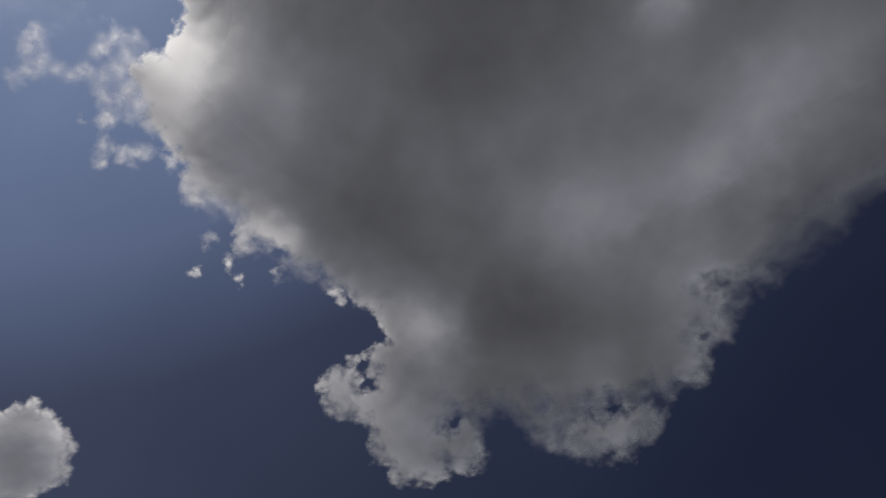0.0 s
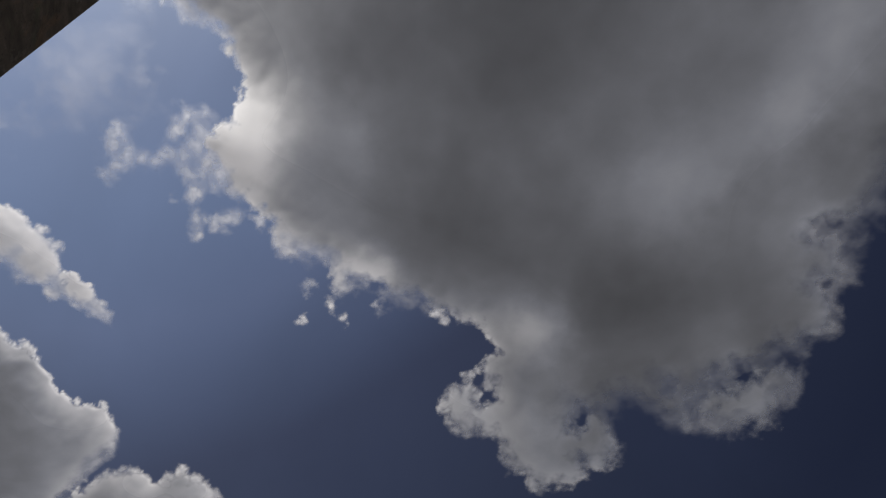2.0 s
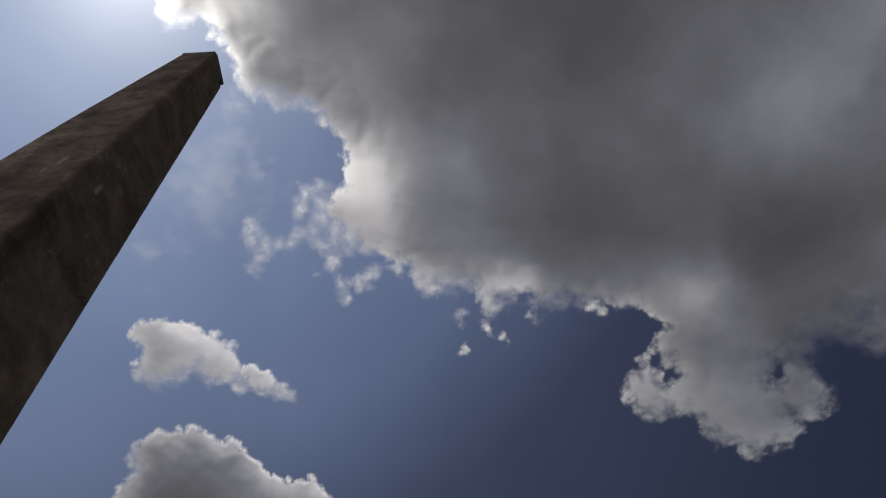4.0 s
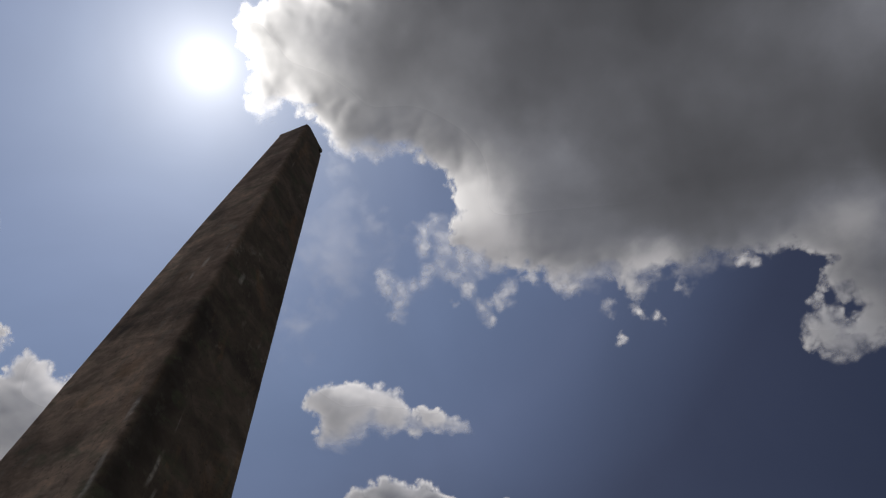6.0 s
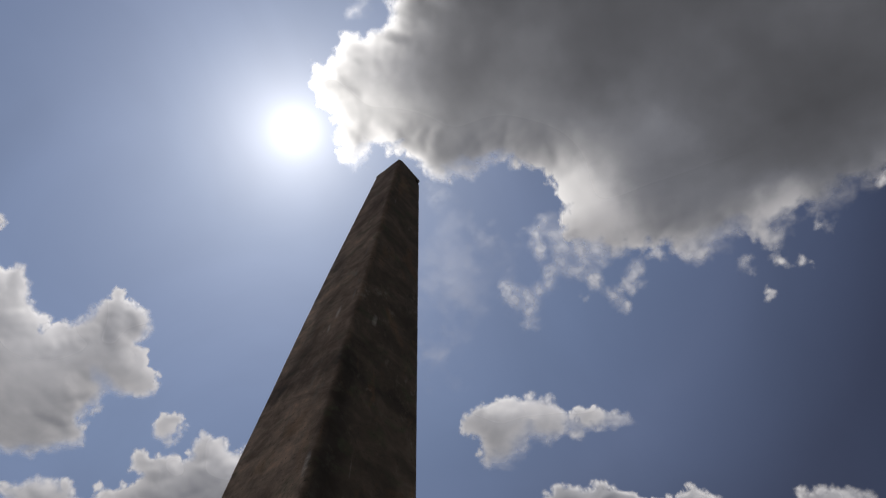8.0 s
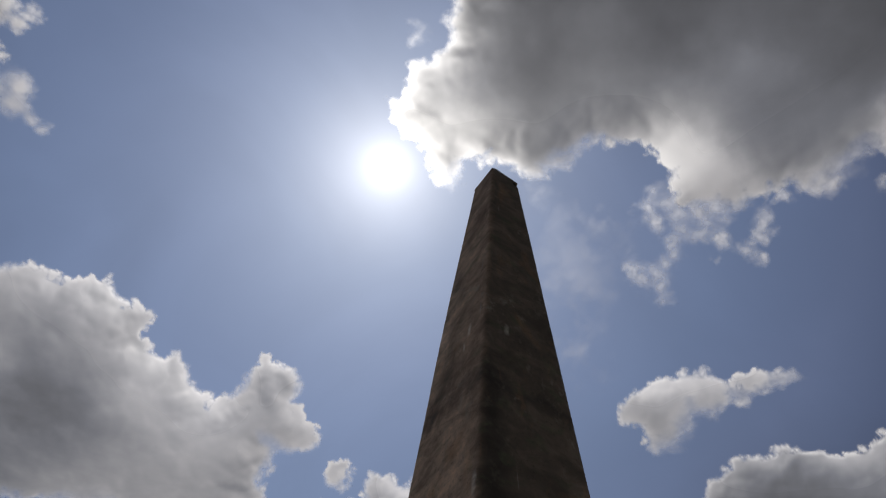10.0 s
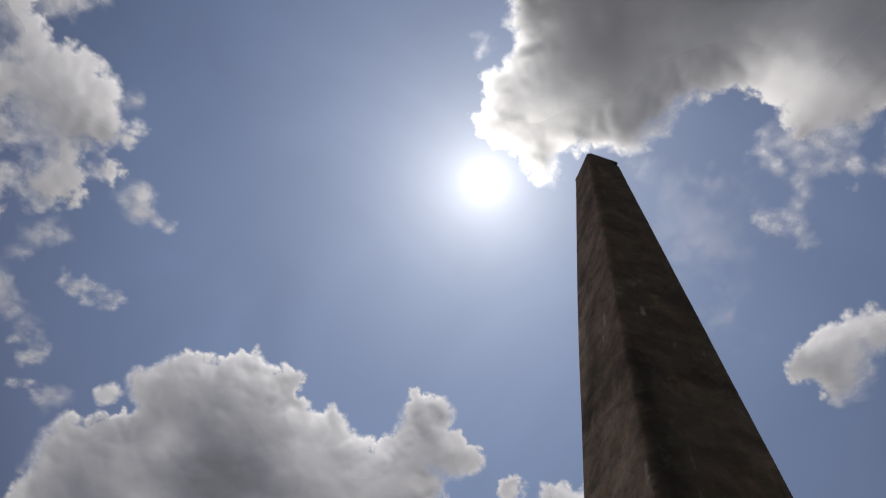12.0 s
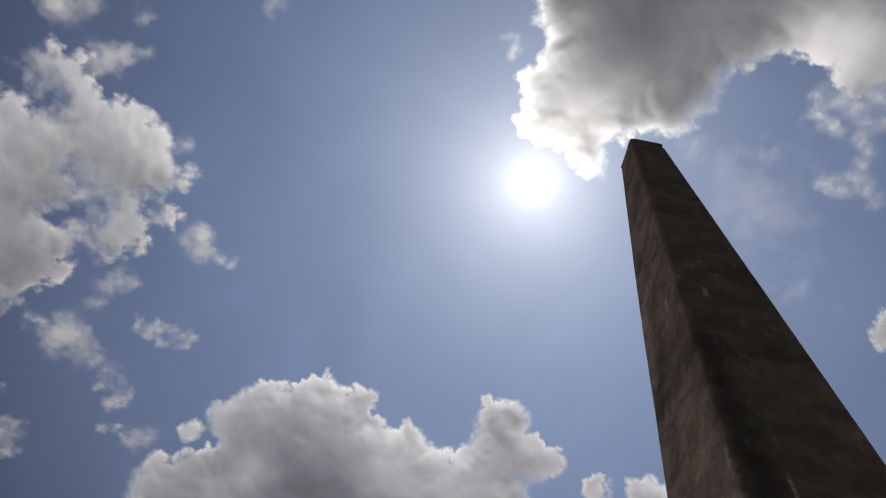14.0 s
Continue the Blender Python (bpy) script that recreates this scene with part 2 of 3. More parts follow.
# ---- obelisk ----
def square_ring(half_diag, z, per_side, soften, shake, seed, broken=0.0):
    """Points round a square with its corners on the axes, corners softened, faces uneven."""
    pts = []
    for side in range(4):
        a0, a1 = side * math.pi / 2, (side + 1) * math.pi / 2
        c0, c1 = Vector((math.cos(a0), math.sin(a0), 0)), Vector((math.cos(a1), math.sin(a1), 0))
        out = (c0 + c1).normalized()
        for i in range(per_side):
            u = i / per_side
            u = 0.5 - 0.5 * math.cos(math.pi * u)          # closer together near the corners
            p = (c0 * (1 - u) + c1 * u) * (half_diag + 0.5 * soften)
            edge = min(u, 1 - u) * half_diag * 1.414
            p *= 1 - soften / half_diag * max(0.0, 1 - edge / (3 * soften)) ** 2
            p.y += min(0.0, p.y) / half_diag * 0.03 * math.exp(-((z - 9.0) / 2.8) ** 2)      # one edge was laid slightly full
            p.z = z
            q = Vector((p.x + seed, p.y, z * 0.8))
            d = noise.fractal(q * 1.3, 0.8, 2.1, 4) * shake + noise.fractal(q * 7.0, 0.7, 2.1, 3) * shake * 0.35
            chip = max(0.0, noise.noise(Vector((side * 5.0 + (0 if u < 0.5 else 5.0), 3.0, z * 3.1))) - 0.25)
            near = max(0.0, 1 - edge / 0.045)
            p += out * d - p.normalized() * chip * near * 0.05
            if broken and (side, u < 0.5) in ((0, False), (1, True)):
                p -= c1 * broken * max(0.0, 1 - edge / 0.16) if side == 0 else c0 * broken * max(0.0, 1 - edge / 0.16)
            pts.append(p)
    return pts


def rings_mesh(rings, close_top=None, close_bottom=False):
    bm = bmesh.new()
    rows = [[bm.verts.new(p) for p in ring] for ring in rings]
    n = len(rows[0])
    for a, b in zip(rows, rows[1:]):
        for i in range(n):
            bm.faces.new((a[i], a[(i + 1) % n], b[(i + 1) % n], b[i]))
    if close_top is not None:
        tip = bm.verts.new(close_top)
        for i in range(n):
            bm.faces.new((rows[-1][i], rows[-1][(i + 1) % n], tip))
    if close_bottom:
        bm.faces.new(list(reversed(rows[0])))
    for f in bm.faces:
        f.smooth = True
    return bm


def build_obelisk():
    base_half, taper, shoulder, apex = 1.4256, 0.08315, 12.53, 13.243
    ob = new("obelisk")
    ob.matrix_world = pose(3.284, 5.021, 0, 0, 0, 227.53)
    tagged(ob, "tall tapering obelisk of dark weathered cement plaster on bare earth", "obelisk")
    zs = [*np.linspace(0.0, shoulder - 0.3, 180), *np.linspace(shoulder - 0.29, shoulder - 0.035, 14)]
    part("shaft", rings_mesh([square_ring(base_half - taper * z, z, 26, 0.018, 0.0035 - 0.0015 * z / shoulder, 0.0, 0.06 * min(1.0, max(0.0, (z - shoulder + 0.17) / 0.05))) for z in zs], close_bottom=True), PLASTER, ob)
    top = base_half - taper * shoulder
    rings = [square_ring(top - 0.012, shoulder - 0.06, 26, 0.012, 0.003, 0.0), square_ring(top + 0.006, shoulder - 0.034, 26, 0.012, 0.003, 0.0)]
    for k in np.linspace(0, 0.96, 16):
        rings.append(square_ring((top + 0.006) * (1 - k) + 0.002, shoulder + (apex - shoulder) * k, 26, 0.01 * (1 - k), 0.003 * (1 - k), 0.0))
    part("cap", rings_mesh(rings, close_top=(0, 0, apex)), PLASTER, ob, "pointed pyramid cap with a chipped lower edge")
    return ob


build_obelisk()


# ---- clouds ----
# Each cloud is a heap of round lobes in the sky plane (the stereographic plane above the eye), broken up by turbulence.
# lobes begin: x, y, radius in the sky plane
GREY_CORE = [
    (0.076, -0.436, 0.250), (0.412, -0.060, 0.250), (0.116, -0.072, 0.250), (0.296, 0.040, 0.250), (0.148, -0.028, 0.249),
    (0.192, 0.004, 0.247), (0.476, -0.376, 0.246), (0.444, -0.116, 0.244), (0.032, -0.300, 0.244), (0.072, -0.148, 0.244),
    (0.028, -0.312, 0.242), (0.256, 0.064, 0.240), (0.040, -0.404, 0.237), (0.048, -0.464, 0.233), (0.068, -0.104, 0.228),
    (0.032, -0.196, 0.217), (0.484, -0.148, 0.209), (0.464, 0.060, 0.193), (0.016, -0.516, 0.190), (0.552, -0.288, 0.184),
    (0.266, -0.280, 0.088),
]
GREY_SHOULDER = [
    (0.604, -0.320, 0.164), (0.476, 0.096, 0.164), (0.524, -0.460, 0.156), (0.020, -0.564, 0.153), (0.232, 0.200, 0.150),
    (0.276, -0.520, 0.136), (0.232, 0.264, 0.123), (0.216, 0.284, 0.116), (0.536, 0.100, 0.115), (0.272, -0.560, 0.106),
    (-0.044, -0.048, 0.106), (0.156, -0.580, 0.096), (-0.124, -0.304, 0.094), (0.656, -0.456, 0.074), (0.708, -0.348, 0.073),
    (-0.096, -0.576, 0.072), (0.756, -0.284, 0.072), (0.008, -0.664, 0.066), (0.808, -0.288, 0.065), (0.812, -0.284, 0.065),
    (0.292, -0.604, 0.063),
]
GREY_TIP = [
    (0.136, 0.364, 0.057), (0.184, 0.400, 0.045), (0.520, 0.216, 0.060), (0.256, 0.304, 0.091), (0.116, 0.388, 0.039),
    (0.512, 0.252, 0.037), (0.196, 0.436, 0.023), (0.296, 0.348, 0.040), (0.168, 0.356, 0.082), (0.308, 0.316, 0.043),
    (0.200, 0.452, 0.014), (0.516, 0.244, 0.045),
]
GREY_FRINGE = [
    (0.000, -0.716, 0.020), (0.424, -0.632, 0.028), (0.432, -0.604, 0.043), (0.508, -0.616, 0.045), (0.520, -0.596, 0.049),
    (0.556, 0.232, 0.028), (0.608, -0.632, 0.014), (0.612, -0.600, 0.013), (0.620, -0.620, 0.020), (0.624, 0.032, 0.054),
    (0.628, -0.540, 0.030), (0.656, -0.608, 0.031), (0.656, -0.036, 0.030), (0.668, -0.604, 0.034), (0.672, -0.544, 0.012),
    (0.676, 0.056, 0.018), (0.684, 0.056, 0.016),
    (0.664, 0.060, 0.018), (0.636, 0.036, 0.022), (0.650, 0.008, 0.020), (0.663, -0.021, 0.020), (0.687, 0.060, 0.009),
    (0.630, 0.170, 0.008), (0.635, 0.150, 0.012), (0.639, 0.135, 0.010), (0.833, -0.182, 0.027), (0.787, -0.201, 0.019),
    (0.813, -0.164, 0.012),
    (0.776, -0.200, 0.024), (0.807, -0.186, 0.024), (0.747, -0.209, 0.018),
    (0.791, -0.218, 0.015),
]
GREY_RIM = [
    (0.688, -0.576, 0.032), (0.712, -0.496, 0.027), (0.716, -0.556, 0.013), (0.728, -0.524, 0.013), (0.756, -0.380, 0.024),
    (0.784, -0.400, 0.020), (0.820, -0.400, 0.037), (0.828, -0.172, 0.020), (0.836, -0.180, 0.023), (0.836, -0.224, 0.023),
    (0.836, -0.420, 0.020), (0.852, -0.324, 0.057), (0.852, -0.184, 0.020), (0.860, -0.344, 0.052), (0.864, -0.376, 0.028),
    (0.880, -0.280, 0.016), (0.908, -0.332, 0.013),
    (0.834, -0.228, 0.031), (0.841, -0.195, 0.022), (0.794, -0.366, 0.014),
]
SHREDS = [
    (0.723, 0.062, 0.008), (0.738, 0.043, 0.009), (0.747, 0.030, 0.006), (0.707, -0.011, 0.008), (0.712, 0.108, 0.004),
    (0.753, 0.098, 0.005), (0.614, 0.200, 0.006), (0.622, 0.195, 0.004), (0.637, 0.158, 0.008), (0.637, 0.145, 0.008),
    (0.648, 0.143, 0.006), (0.695, -0.101, 0.005), (0.706, -0.120, 0.004),
]
WISPS = [
    (0.516, 0.409, 0.015), (0.535, 0.415, 0.014), (0.550, 0.397, 0.017), (0.569, 0.408, 0.016), (0.577, 0.423, 0.009),
    (0.552, 0.376, 0.013), (0.553, 0.355, 0.011), (0.541, 0.339, 0.011), (0.481, 0.321, 0.016), (0.472, 0.300, 0.014),
    (0.502, 0.327, 0.011), (0.500, 0.292, 0.016), (0.521, 0.307, 0.014), (0.542, 0.322, 0.013), (0.541, 0.287, 0.016),
    (0.556, 0.267, 0.016), (0.564, 0.310, 0.011), (0.585, 0.298, 0.013), (0.602, 0.315, 0.008), (0.580, 0.267, 0.009),
    (0.633, 0.268, 0.014), (0.630, 0.250, 0.014), (0.649, 0.279, 0.009), (0.623, 0.238, 0.008), (0.632, 0.291, 0.007),
    (0.067, 0.293, 0.005), (0.067, 0.307, 0.004),
]
SMALL = [
    (0.683, 0.552, 0.044), (0.715, 0.500, 0.032), (0.699, 0.578, 0.031), (0.657, 0.578, 0.026), (0.699, 0.602, 0.018),
    (0.689, 0.510, 0.024), (0.725, 0.496, 0.026), (0.649, 0.606, 0.009), (0.673, 0.542, 0.033), (0.705, 0.614, 0.011),
    (0.649, 0.590, 0.018), (0.705, 0.494, 0.024), (0.725, 0.474, 0.009), (0.667, 0.568, 0.033), (0.649, 0.612, 0.006),
]
SMALL_TAIL = [
    (0.762, 0.434, 0.015), (0.758, 0.448, 0.014), (0.770, 0.422, 0.012), (0.744, 0.450, 0.008), (0.766, 0.464, 0.006),
    (0.782, 0.408, 0.004), (0.776, 0.416, 0.008), (0.786, 0.402, 0.004), (0.760, 0.474, 0.008), (0.793, 0.389, 0.004),
    (0.740, 0.464, 0.008),
]
LOW = [
    (0.991, 0.558, 0.143), (0.981, 0.398, 0.051), (0.883, 0.583, 0.073), (1.006, 0.508, 0.120), (0.963, 0.568, 0.133),
    (1.068, 0.618, 0.062), (0.986, 0.631, 0.081), (0.831, 0.623, 0.022), (0.963, 0.388, 0.037), (0.993, 0.561, 0.143),
    (0.996, 0.451, 0.080), (0.916, 0.651, 0.044), (1.086, 0.453, 0.030), (0.868, 0.503, 0.025), (0.863, 0.586, 0.058),
    (1.111, 0.651, 0.017), (0.903, 0.488, 0.037), (0.828, 0.538, 0.008), (1.028, 0.588, 0.105), (0.986, 0.686, 0.030),
    (0.823, 0.638, 0.010), (0.841, 0.611, 0.035), (0.883, 0.533, 0.048), (1.041, 0.528, 0.090),
]
LOW_FOOT = [
    (1.096, 0.310, 0.067), (1.101, 0.225, 0.064), (1.096, 0.355, 0.046), (1.108, 0.173, 0.023), (1.093, 0.318, 0.067),
    (1.103, 0.268, 0.060), (1.101, 0.200, 0.045), (1.063, 0.340, 0.033), (1.051, 0.308, 0.027), (1.086, 0.378, 0.025),
    (1.111, 0.378, 0.022), (1.071, 0.230, 0.036), (1.148, 0.208, 0.016), (1.032, 0.229, 0.016), (1.046, 0.211, 0.019),
    (1.056, 0.191, 0.016), (1.036, 0.247, 0.016),
]
HEAP = [
    (-0.177, 1.013, 0.160), (-0.129, 1.031, 0.133), (-0.084, 1.025, 0.129), (-0.231, 1.058, 0.127), (-0.294, 1.070, 0.127),
    (-0.285, 1.070, 0.127), (-0.333, 1.070, 0.119), (-0.021, 1.028, 0.114), (-0.357, 1.073, 0.111), (-0.177, 0.950, 0.110),
    (-0.405, 1.091, 0.084), (0.024, 1.055, 0.079), (0.009, 0.989, 0.073), (-0.255, 0.917, 0.073), (0.057, 1.061, 0.066),
    (-0.276, 0.911, 0.057), (-0.351, 1.007, 0.057), (-0.408, 1.025, 0.054), (0.090, 1.067, 0.054), (0.117, 1.061, 0.052),
    (0.150, 1.040, 0.051), (0.135, 1.049, 0.051), (-0.021, 0.944, 0.046), (-0.174, 0.872, 0.045), (-0.258, 0.878, 0.039),
    (-0.417, 1.001, 0.038), (-0.462, 1.097, 0.035), (0.153, 1.013, 0.032), (0.177, 1.046, 0.032), (-0.438, 1.139, 0.030),
]
HEAP_EDGE = [
    (-0.174, 0.848, 0.028), (-0.315, 0.899, 0.028), (-0.015, 0.917, 0.024), (-0.099, 0.869, 0.024), (-0.423, 0.974, 0.021),
    (0.165, 0.989, 0.020), (0.198, 1.034, 0.019), (-0.090, 0.851, 0.015), (-0.330, 0.890, 0.015), (-0.408, 0.962, 0.008),
    (0.189, 0.986, 0.007), (-0.368, 0.918, 0.015), (-0.375, 0.925, 0.011), (-0.361, 0.911, 0.011),
]
HEAP_TOWER = [
    (0.140, 0.910, 0.050), (0.132, 0.876, 0.045), (0.206, 0.922, 0.026), (0.088, 0.930, 0.018), (0.168, 0.920, 0.040),
    (0.220, 0.914, 0.020), (0.122, 0.920, 0.039), (0.142, 0.864, 0.033), (0.190, 0.926, 0.030), (0.222, 0.902, 0.013),
    (0.074, 0.934, 0.010), (0.214, 0.924, 0.022), (0.108, 0.926, 0.029), (0.112, 0.856, 0.018),
    (0.082, 0.975, 0.039), (0.057, 1.002, 0.046),
    (0.078, 0.981, 0.042), (0.119, 0.955, 0.045), (0.047, 1.008, 0.051),
    (0.142, 0.981, 0.042), (0.125, 1.005, 0.042),
]
HEAP_SIDE = [
    (0.432, 0.981, 0.078), (0.472, 0.938, 0.068), (0.374, 1.046, 0.053), (0.337, 1.076, 0.034), (0.342, 1.001, 0.031),
    (0.379, 0.931, 0.029), (0.462, 0.903, 0.047), (0.299, 1.083, 0.016), (0.454, 0.976, 0.071), (0.317, 1.008, 0.018),
    (0.399, 1.016, 0.066), (0.437, 0.886, 0.023), (0.489, 0.896, 0.030), (0.517, 0.936, 0.029), (0.347, 1.066, 0.041),
    (0.329, 1.083, 0.028), (0.359, 0.936, 0.013), (0.307, 1.011, 0.011), (0.389, 0.938, 0.036), (0.312, 1.086, 0.020),
]
HEAP_SIDE_PUFFS = [
    (0.220, 1.151, 0.037), (0.247, 1.131, 0.032), (0.240, 1.136, 0.035), (0.262, 1.121, 0.019), (0.190, 1.153, 0.013),
    (0.300, 0.951, 0.017), (0.311, 0.930, 0.011), (0.320, 0.922, 0.006), (0.306, 0.955, 0.013), (0.293, 0.960, 0.009),
    (0.305, 0.943, 0.013), (0.288, 0.945, 0.006),
]
BROKEN = [
    (-0.634, 0.510, 0.082), (-0.644, 0.622, 0.081), (-0.644, 0.620, 0.079), (-0.659, 0.590, 0.075), (-0.497, 0.490, 0.073),
    (-0.559, 0.500, 0.069), (-0.582, 0.502, 0.069), (-0.654, 0.642, 0.066), (-0.644, 0.472, 0.064), (-0.469, 0.500, 0.059),
    (-0.667, 0.545, 0.058), (-0.644, 0.455, 0.053), (-0.664, 0.672, 0.047), (-0.532, 0.422, 0.041), (-0.484, 0.600, 0.037),
    (-0.494, 0.610, 0.037), (-0.594, 0.645, 0.037), (-0.544, 0.405, 0.035), (-0.469, 0.452, 0.034), (-0.552, 0.392, 0.032),
    (-0.429, 0.525, 0.030), (-0.552, 0.377, 0.030), (-0.477, 0.565, 0.029), (-0.639, 0.690, 0.026), (-0.569, 0.617, 0.026),
    (-0.682, 0.697, 0.025), (-0.467, 0.612, 0.025), (-0.497, 0.627, 0.023),
]
BROKEN_EDGE = [
    (-0.429, 0.480, 0.021), (-0.652, 0.417, 0.021), (-0.397, 0.532, 0.020), (-0.614, 0.430, 0.020), (-0.419, 0.582, 0.020),
    (-0.552, 0.615, 0.019), (-0.419, 0.585, 0.018), (-0.537, 0.610, 0.018), (-0.572, 0.367, 0.013), (-0.567, 0.662, 0.011),
    (-0.434, 0.575, 0.010), (-0.522, 0.365, 0.008), (-0.424, 0.562, 0.008), (-0.554, 0.345, 0.008), (-0.382, 0.520, 0.007),
    (-0.397, 0.580, 0.007),
]
SCRAPS = [
    (-0.488, 0.367, 0.022), (-0.469, 0.361, 0.017), (-0.455, 0.352, 0.010), (-0.500, 0.363, 0.015), (-0.445, 0.352, 0.008),
    (-0.479, 0.373, 0.015), (-0.458, 0.366, 0.008), (-0.511, 0.360, 0.007), (-0.494, 0.364, 0.019), (-0.370, 0.628, 0.019),
    (-0.370, 0.609, 0.015), (-0.367, 0.637, 0.017), (-0.388, 0.628, 0.008), (-0.370, 0.615, 0.015), (-0.369, 0.637, 0.017),
    (-0.483, 0.682, 0.013), (-0.499, 0.692, 0.012), (-0.466, 0.689, 0.009), (-0.492, 0.685, 0.013), (-0.481, 0.668, 0.005),
    (-0.472, 0.685, 0.009), (-0.501, 0.697, 0.010),
]
SCRAPS_LOW = [
    (-0.562, 0.763, 0.029), (-0.536, 0.779, 0.021), (-0.520, 0.801, 0.011), (-0.588, 0.743, 0.010), (-0.610, 0.727, 0.007),
    (-0.568, 0.759, 0.026), (-0.552, 0.767, 0.026), (-0.598, 0.733, 0.007), (-0.528, 0.791, 0.015), (-0.339, 0.651, 0.007),
    (-0.326, 0.652, 0.008), (-0.402, 0.489, 0.007), (-0.394, 0.479, 0.007), (-0.525, 0.721, 0.008), (-0.515, 0.718, 0.008),
    (-0.500, 0.824, 0.010), (-0.507, 0.845, 0.010), (-0.480, 0.866, 0.016), (-0.470, 0.856, 0.010), (-0.491, 0.874, 0.010),
    (-0.506, 0.907, 0.008), (-0.481, 0.913, 0.011), (-0.460, 0.929, 0.014), (-0.443, 0.929, 0.010), (-0.458, 0.750, 0.013),
    (-0.448, 0.765, 0.010), (-0.428, 0.779, 0.008), (-0.405, 0.775, 0.006), (-0.380, 0.773, 0.006),
    (-0.442, 0.756, 0.011), (-0.424, 0.761, 0.012), (-0.407, 0.766, 0.009), (-0.391, 0.770, 0.006),
]
SCRAPS_HIGH = [
    (-0.642, 0.899, 0.020), (-0.633, 0.934, 0.012), (-0.538, 0.304, 0.019), (-0.549, 0.296, 0.013), (-0.523, 0.297, 0.017),
    (-0.504, 0.291, 0.010), (-0.646, 0.839, 0.010), (-0.275, 0.281, 0.009), (-0.269, 0.274, 0.007), (-0.440, 0.308, 0.008),
]
GREY_THIN = [
    (0.439, -0.270, 0.060, 0.200), (0.399, -0.346, 0.068, 0.250), (0.352, -0.414, 0.066, 0.300), (0.295, -0.471, 0.064, 0.400), (0.249, -0.496, 0.047, 0.350),
    (0.172, -0.512, 0.067, 0.300), (0.090, -0.526, 0.077, 0.350), (0.105, -0.598, 0.063, 0.300), (0.431, -0.416, 0.102, 0.200), (0.096, -0.311, 0.043, 0.500),
    (0.139, -0.450, 0.139, 0.350), (0.186, -0.302, 0.113, 0.200), (0.498, 0.113, 0.088, 0.120), (0.676, -0.283, 0.064, 0.200), (0.575, -0.402, 0.098, -0.300),
    (0.523, -0.546, 0.095, -0.300), (0.847, -0.283, 0.060, 0.300), (0.822, -0.376, 0.055, -0.350), (0.667, -0.595, 0.058, -0.300), (0.492, 0.230, 0.057, 0.400),
    (0.225, 0.279, 0.104, 0.300), (0.176, 0.368, 0.057, 0.350), (0.530, 0.235, 0.047, 0.300),
]
GREY_VEIL = [
    (0.196, -0.655, 0.095, 1.200), (0.290, -0.648, 0.075, 1.000), (0.415, -0.637, 0.070, 0.500), (0.575, -0.610, 0.078, 0.800), (0.703, -0.469, 0.073, 0.900),
    (0.747, -0.398, 0.073, 0.900), (0.850, -0.316, 0.083, 0.500), (0.681, -0.583, 0.072, 0.700), (0.825, -0.196, 0.055, 0.300), (0.096, -0.648, 0.104, 2.500),
    (0.689, -0.074, 0.065, 0.300),
]
FAINT = [
    (0.441, 0.432, 0.031), (0.484, 0.480, 0.039), (0.421, 0.412, 0.019), (0.516, 0.513, 0.019), (0.458, 0.493, 0.056),
    (0.513, 0.567, 0.055), (0.441, 0.390, 0.044), (0.390, 0.398, 0.031), (0.469, 0.486, 0.039), (0.438, 0.446, 0.023),
]
HEAP_THIN = [
    (-0.161, 1.044, 0.116, -0.30), (-0.383, 1.073, 0.049, -0.35), (-0.079, 1.037, 0.072, -0.20), (-0.272, 0.990, 0.039, 0.500), (-0.289, 1.089, 0.043, 0.550),
    (-0.334, 1.042, 0.042, 0.350), (-0.053, 0.967, 0.046, 0.400), (0.083, 0.998, 0.055, 0.300), (0.133, 0.879, 0.032, -0.15), (0.160, 0.928, 0.046, -0.07),
]
LOW_THIN = [
    (0.909, 0.550, 0.079, -0.500), (0.931, 0.618, 0.051, -0.200),
]
GREY_PALE = [
    (0.841, -0.184, 0.046, 0.450), (0.840, -0.268, 0.055, 0.500), (0.873, -0.340, 0.055, 0.400), (0.671, -0.597, 0.053, 0.550),
    (0.727, -0.547, 0.036, 0.300), (0.656, 0.034, 0.039, 0.400), (0.677, -0.263, 0.045, 0.300),
    (0.516, 0.239, 0.055, 0.300), (0.475, 0.236, 0.037, 0.200), (0.554, 0.222, 0.043, 0.200),
    (0.667, 0.049, 0.034, 0.700), (0.655, -0.004, 0.034, 0.600), (0.635, 0.150, 0.024, 0.500), (0.493, 0.254, 0.059, 0.300), (0.443, 0.234, 0.036, 0.450),
    (0.538, 0.224, 0.037, 0.400), (0.673, -0.255, 0.053, 0.300), (0.468, -0.389, 0.082, 0.280), (0.825, -0.186, 0.049, 0.150), (0.674, -0.602, 0.049, 0.350),
]
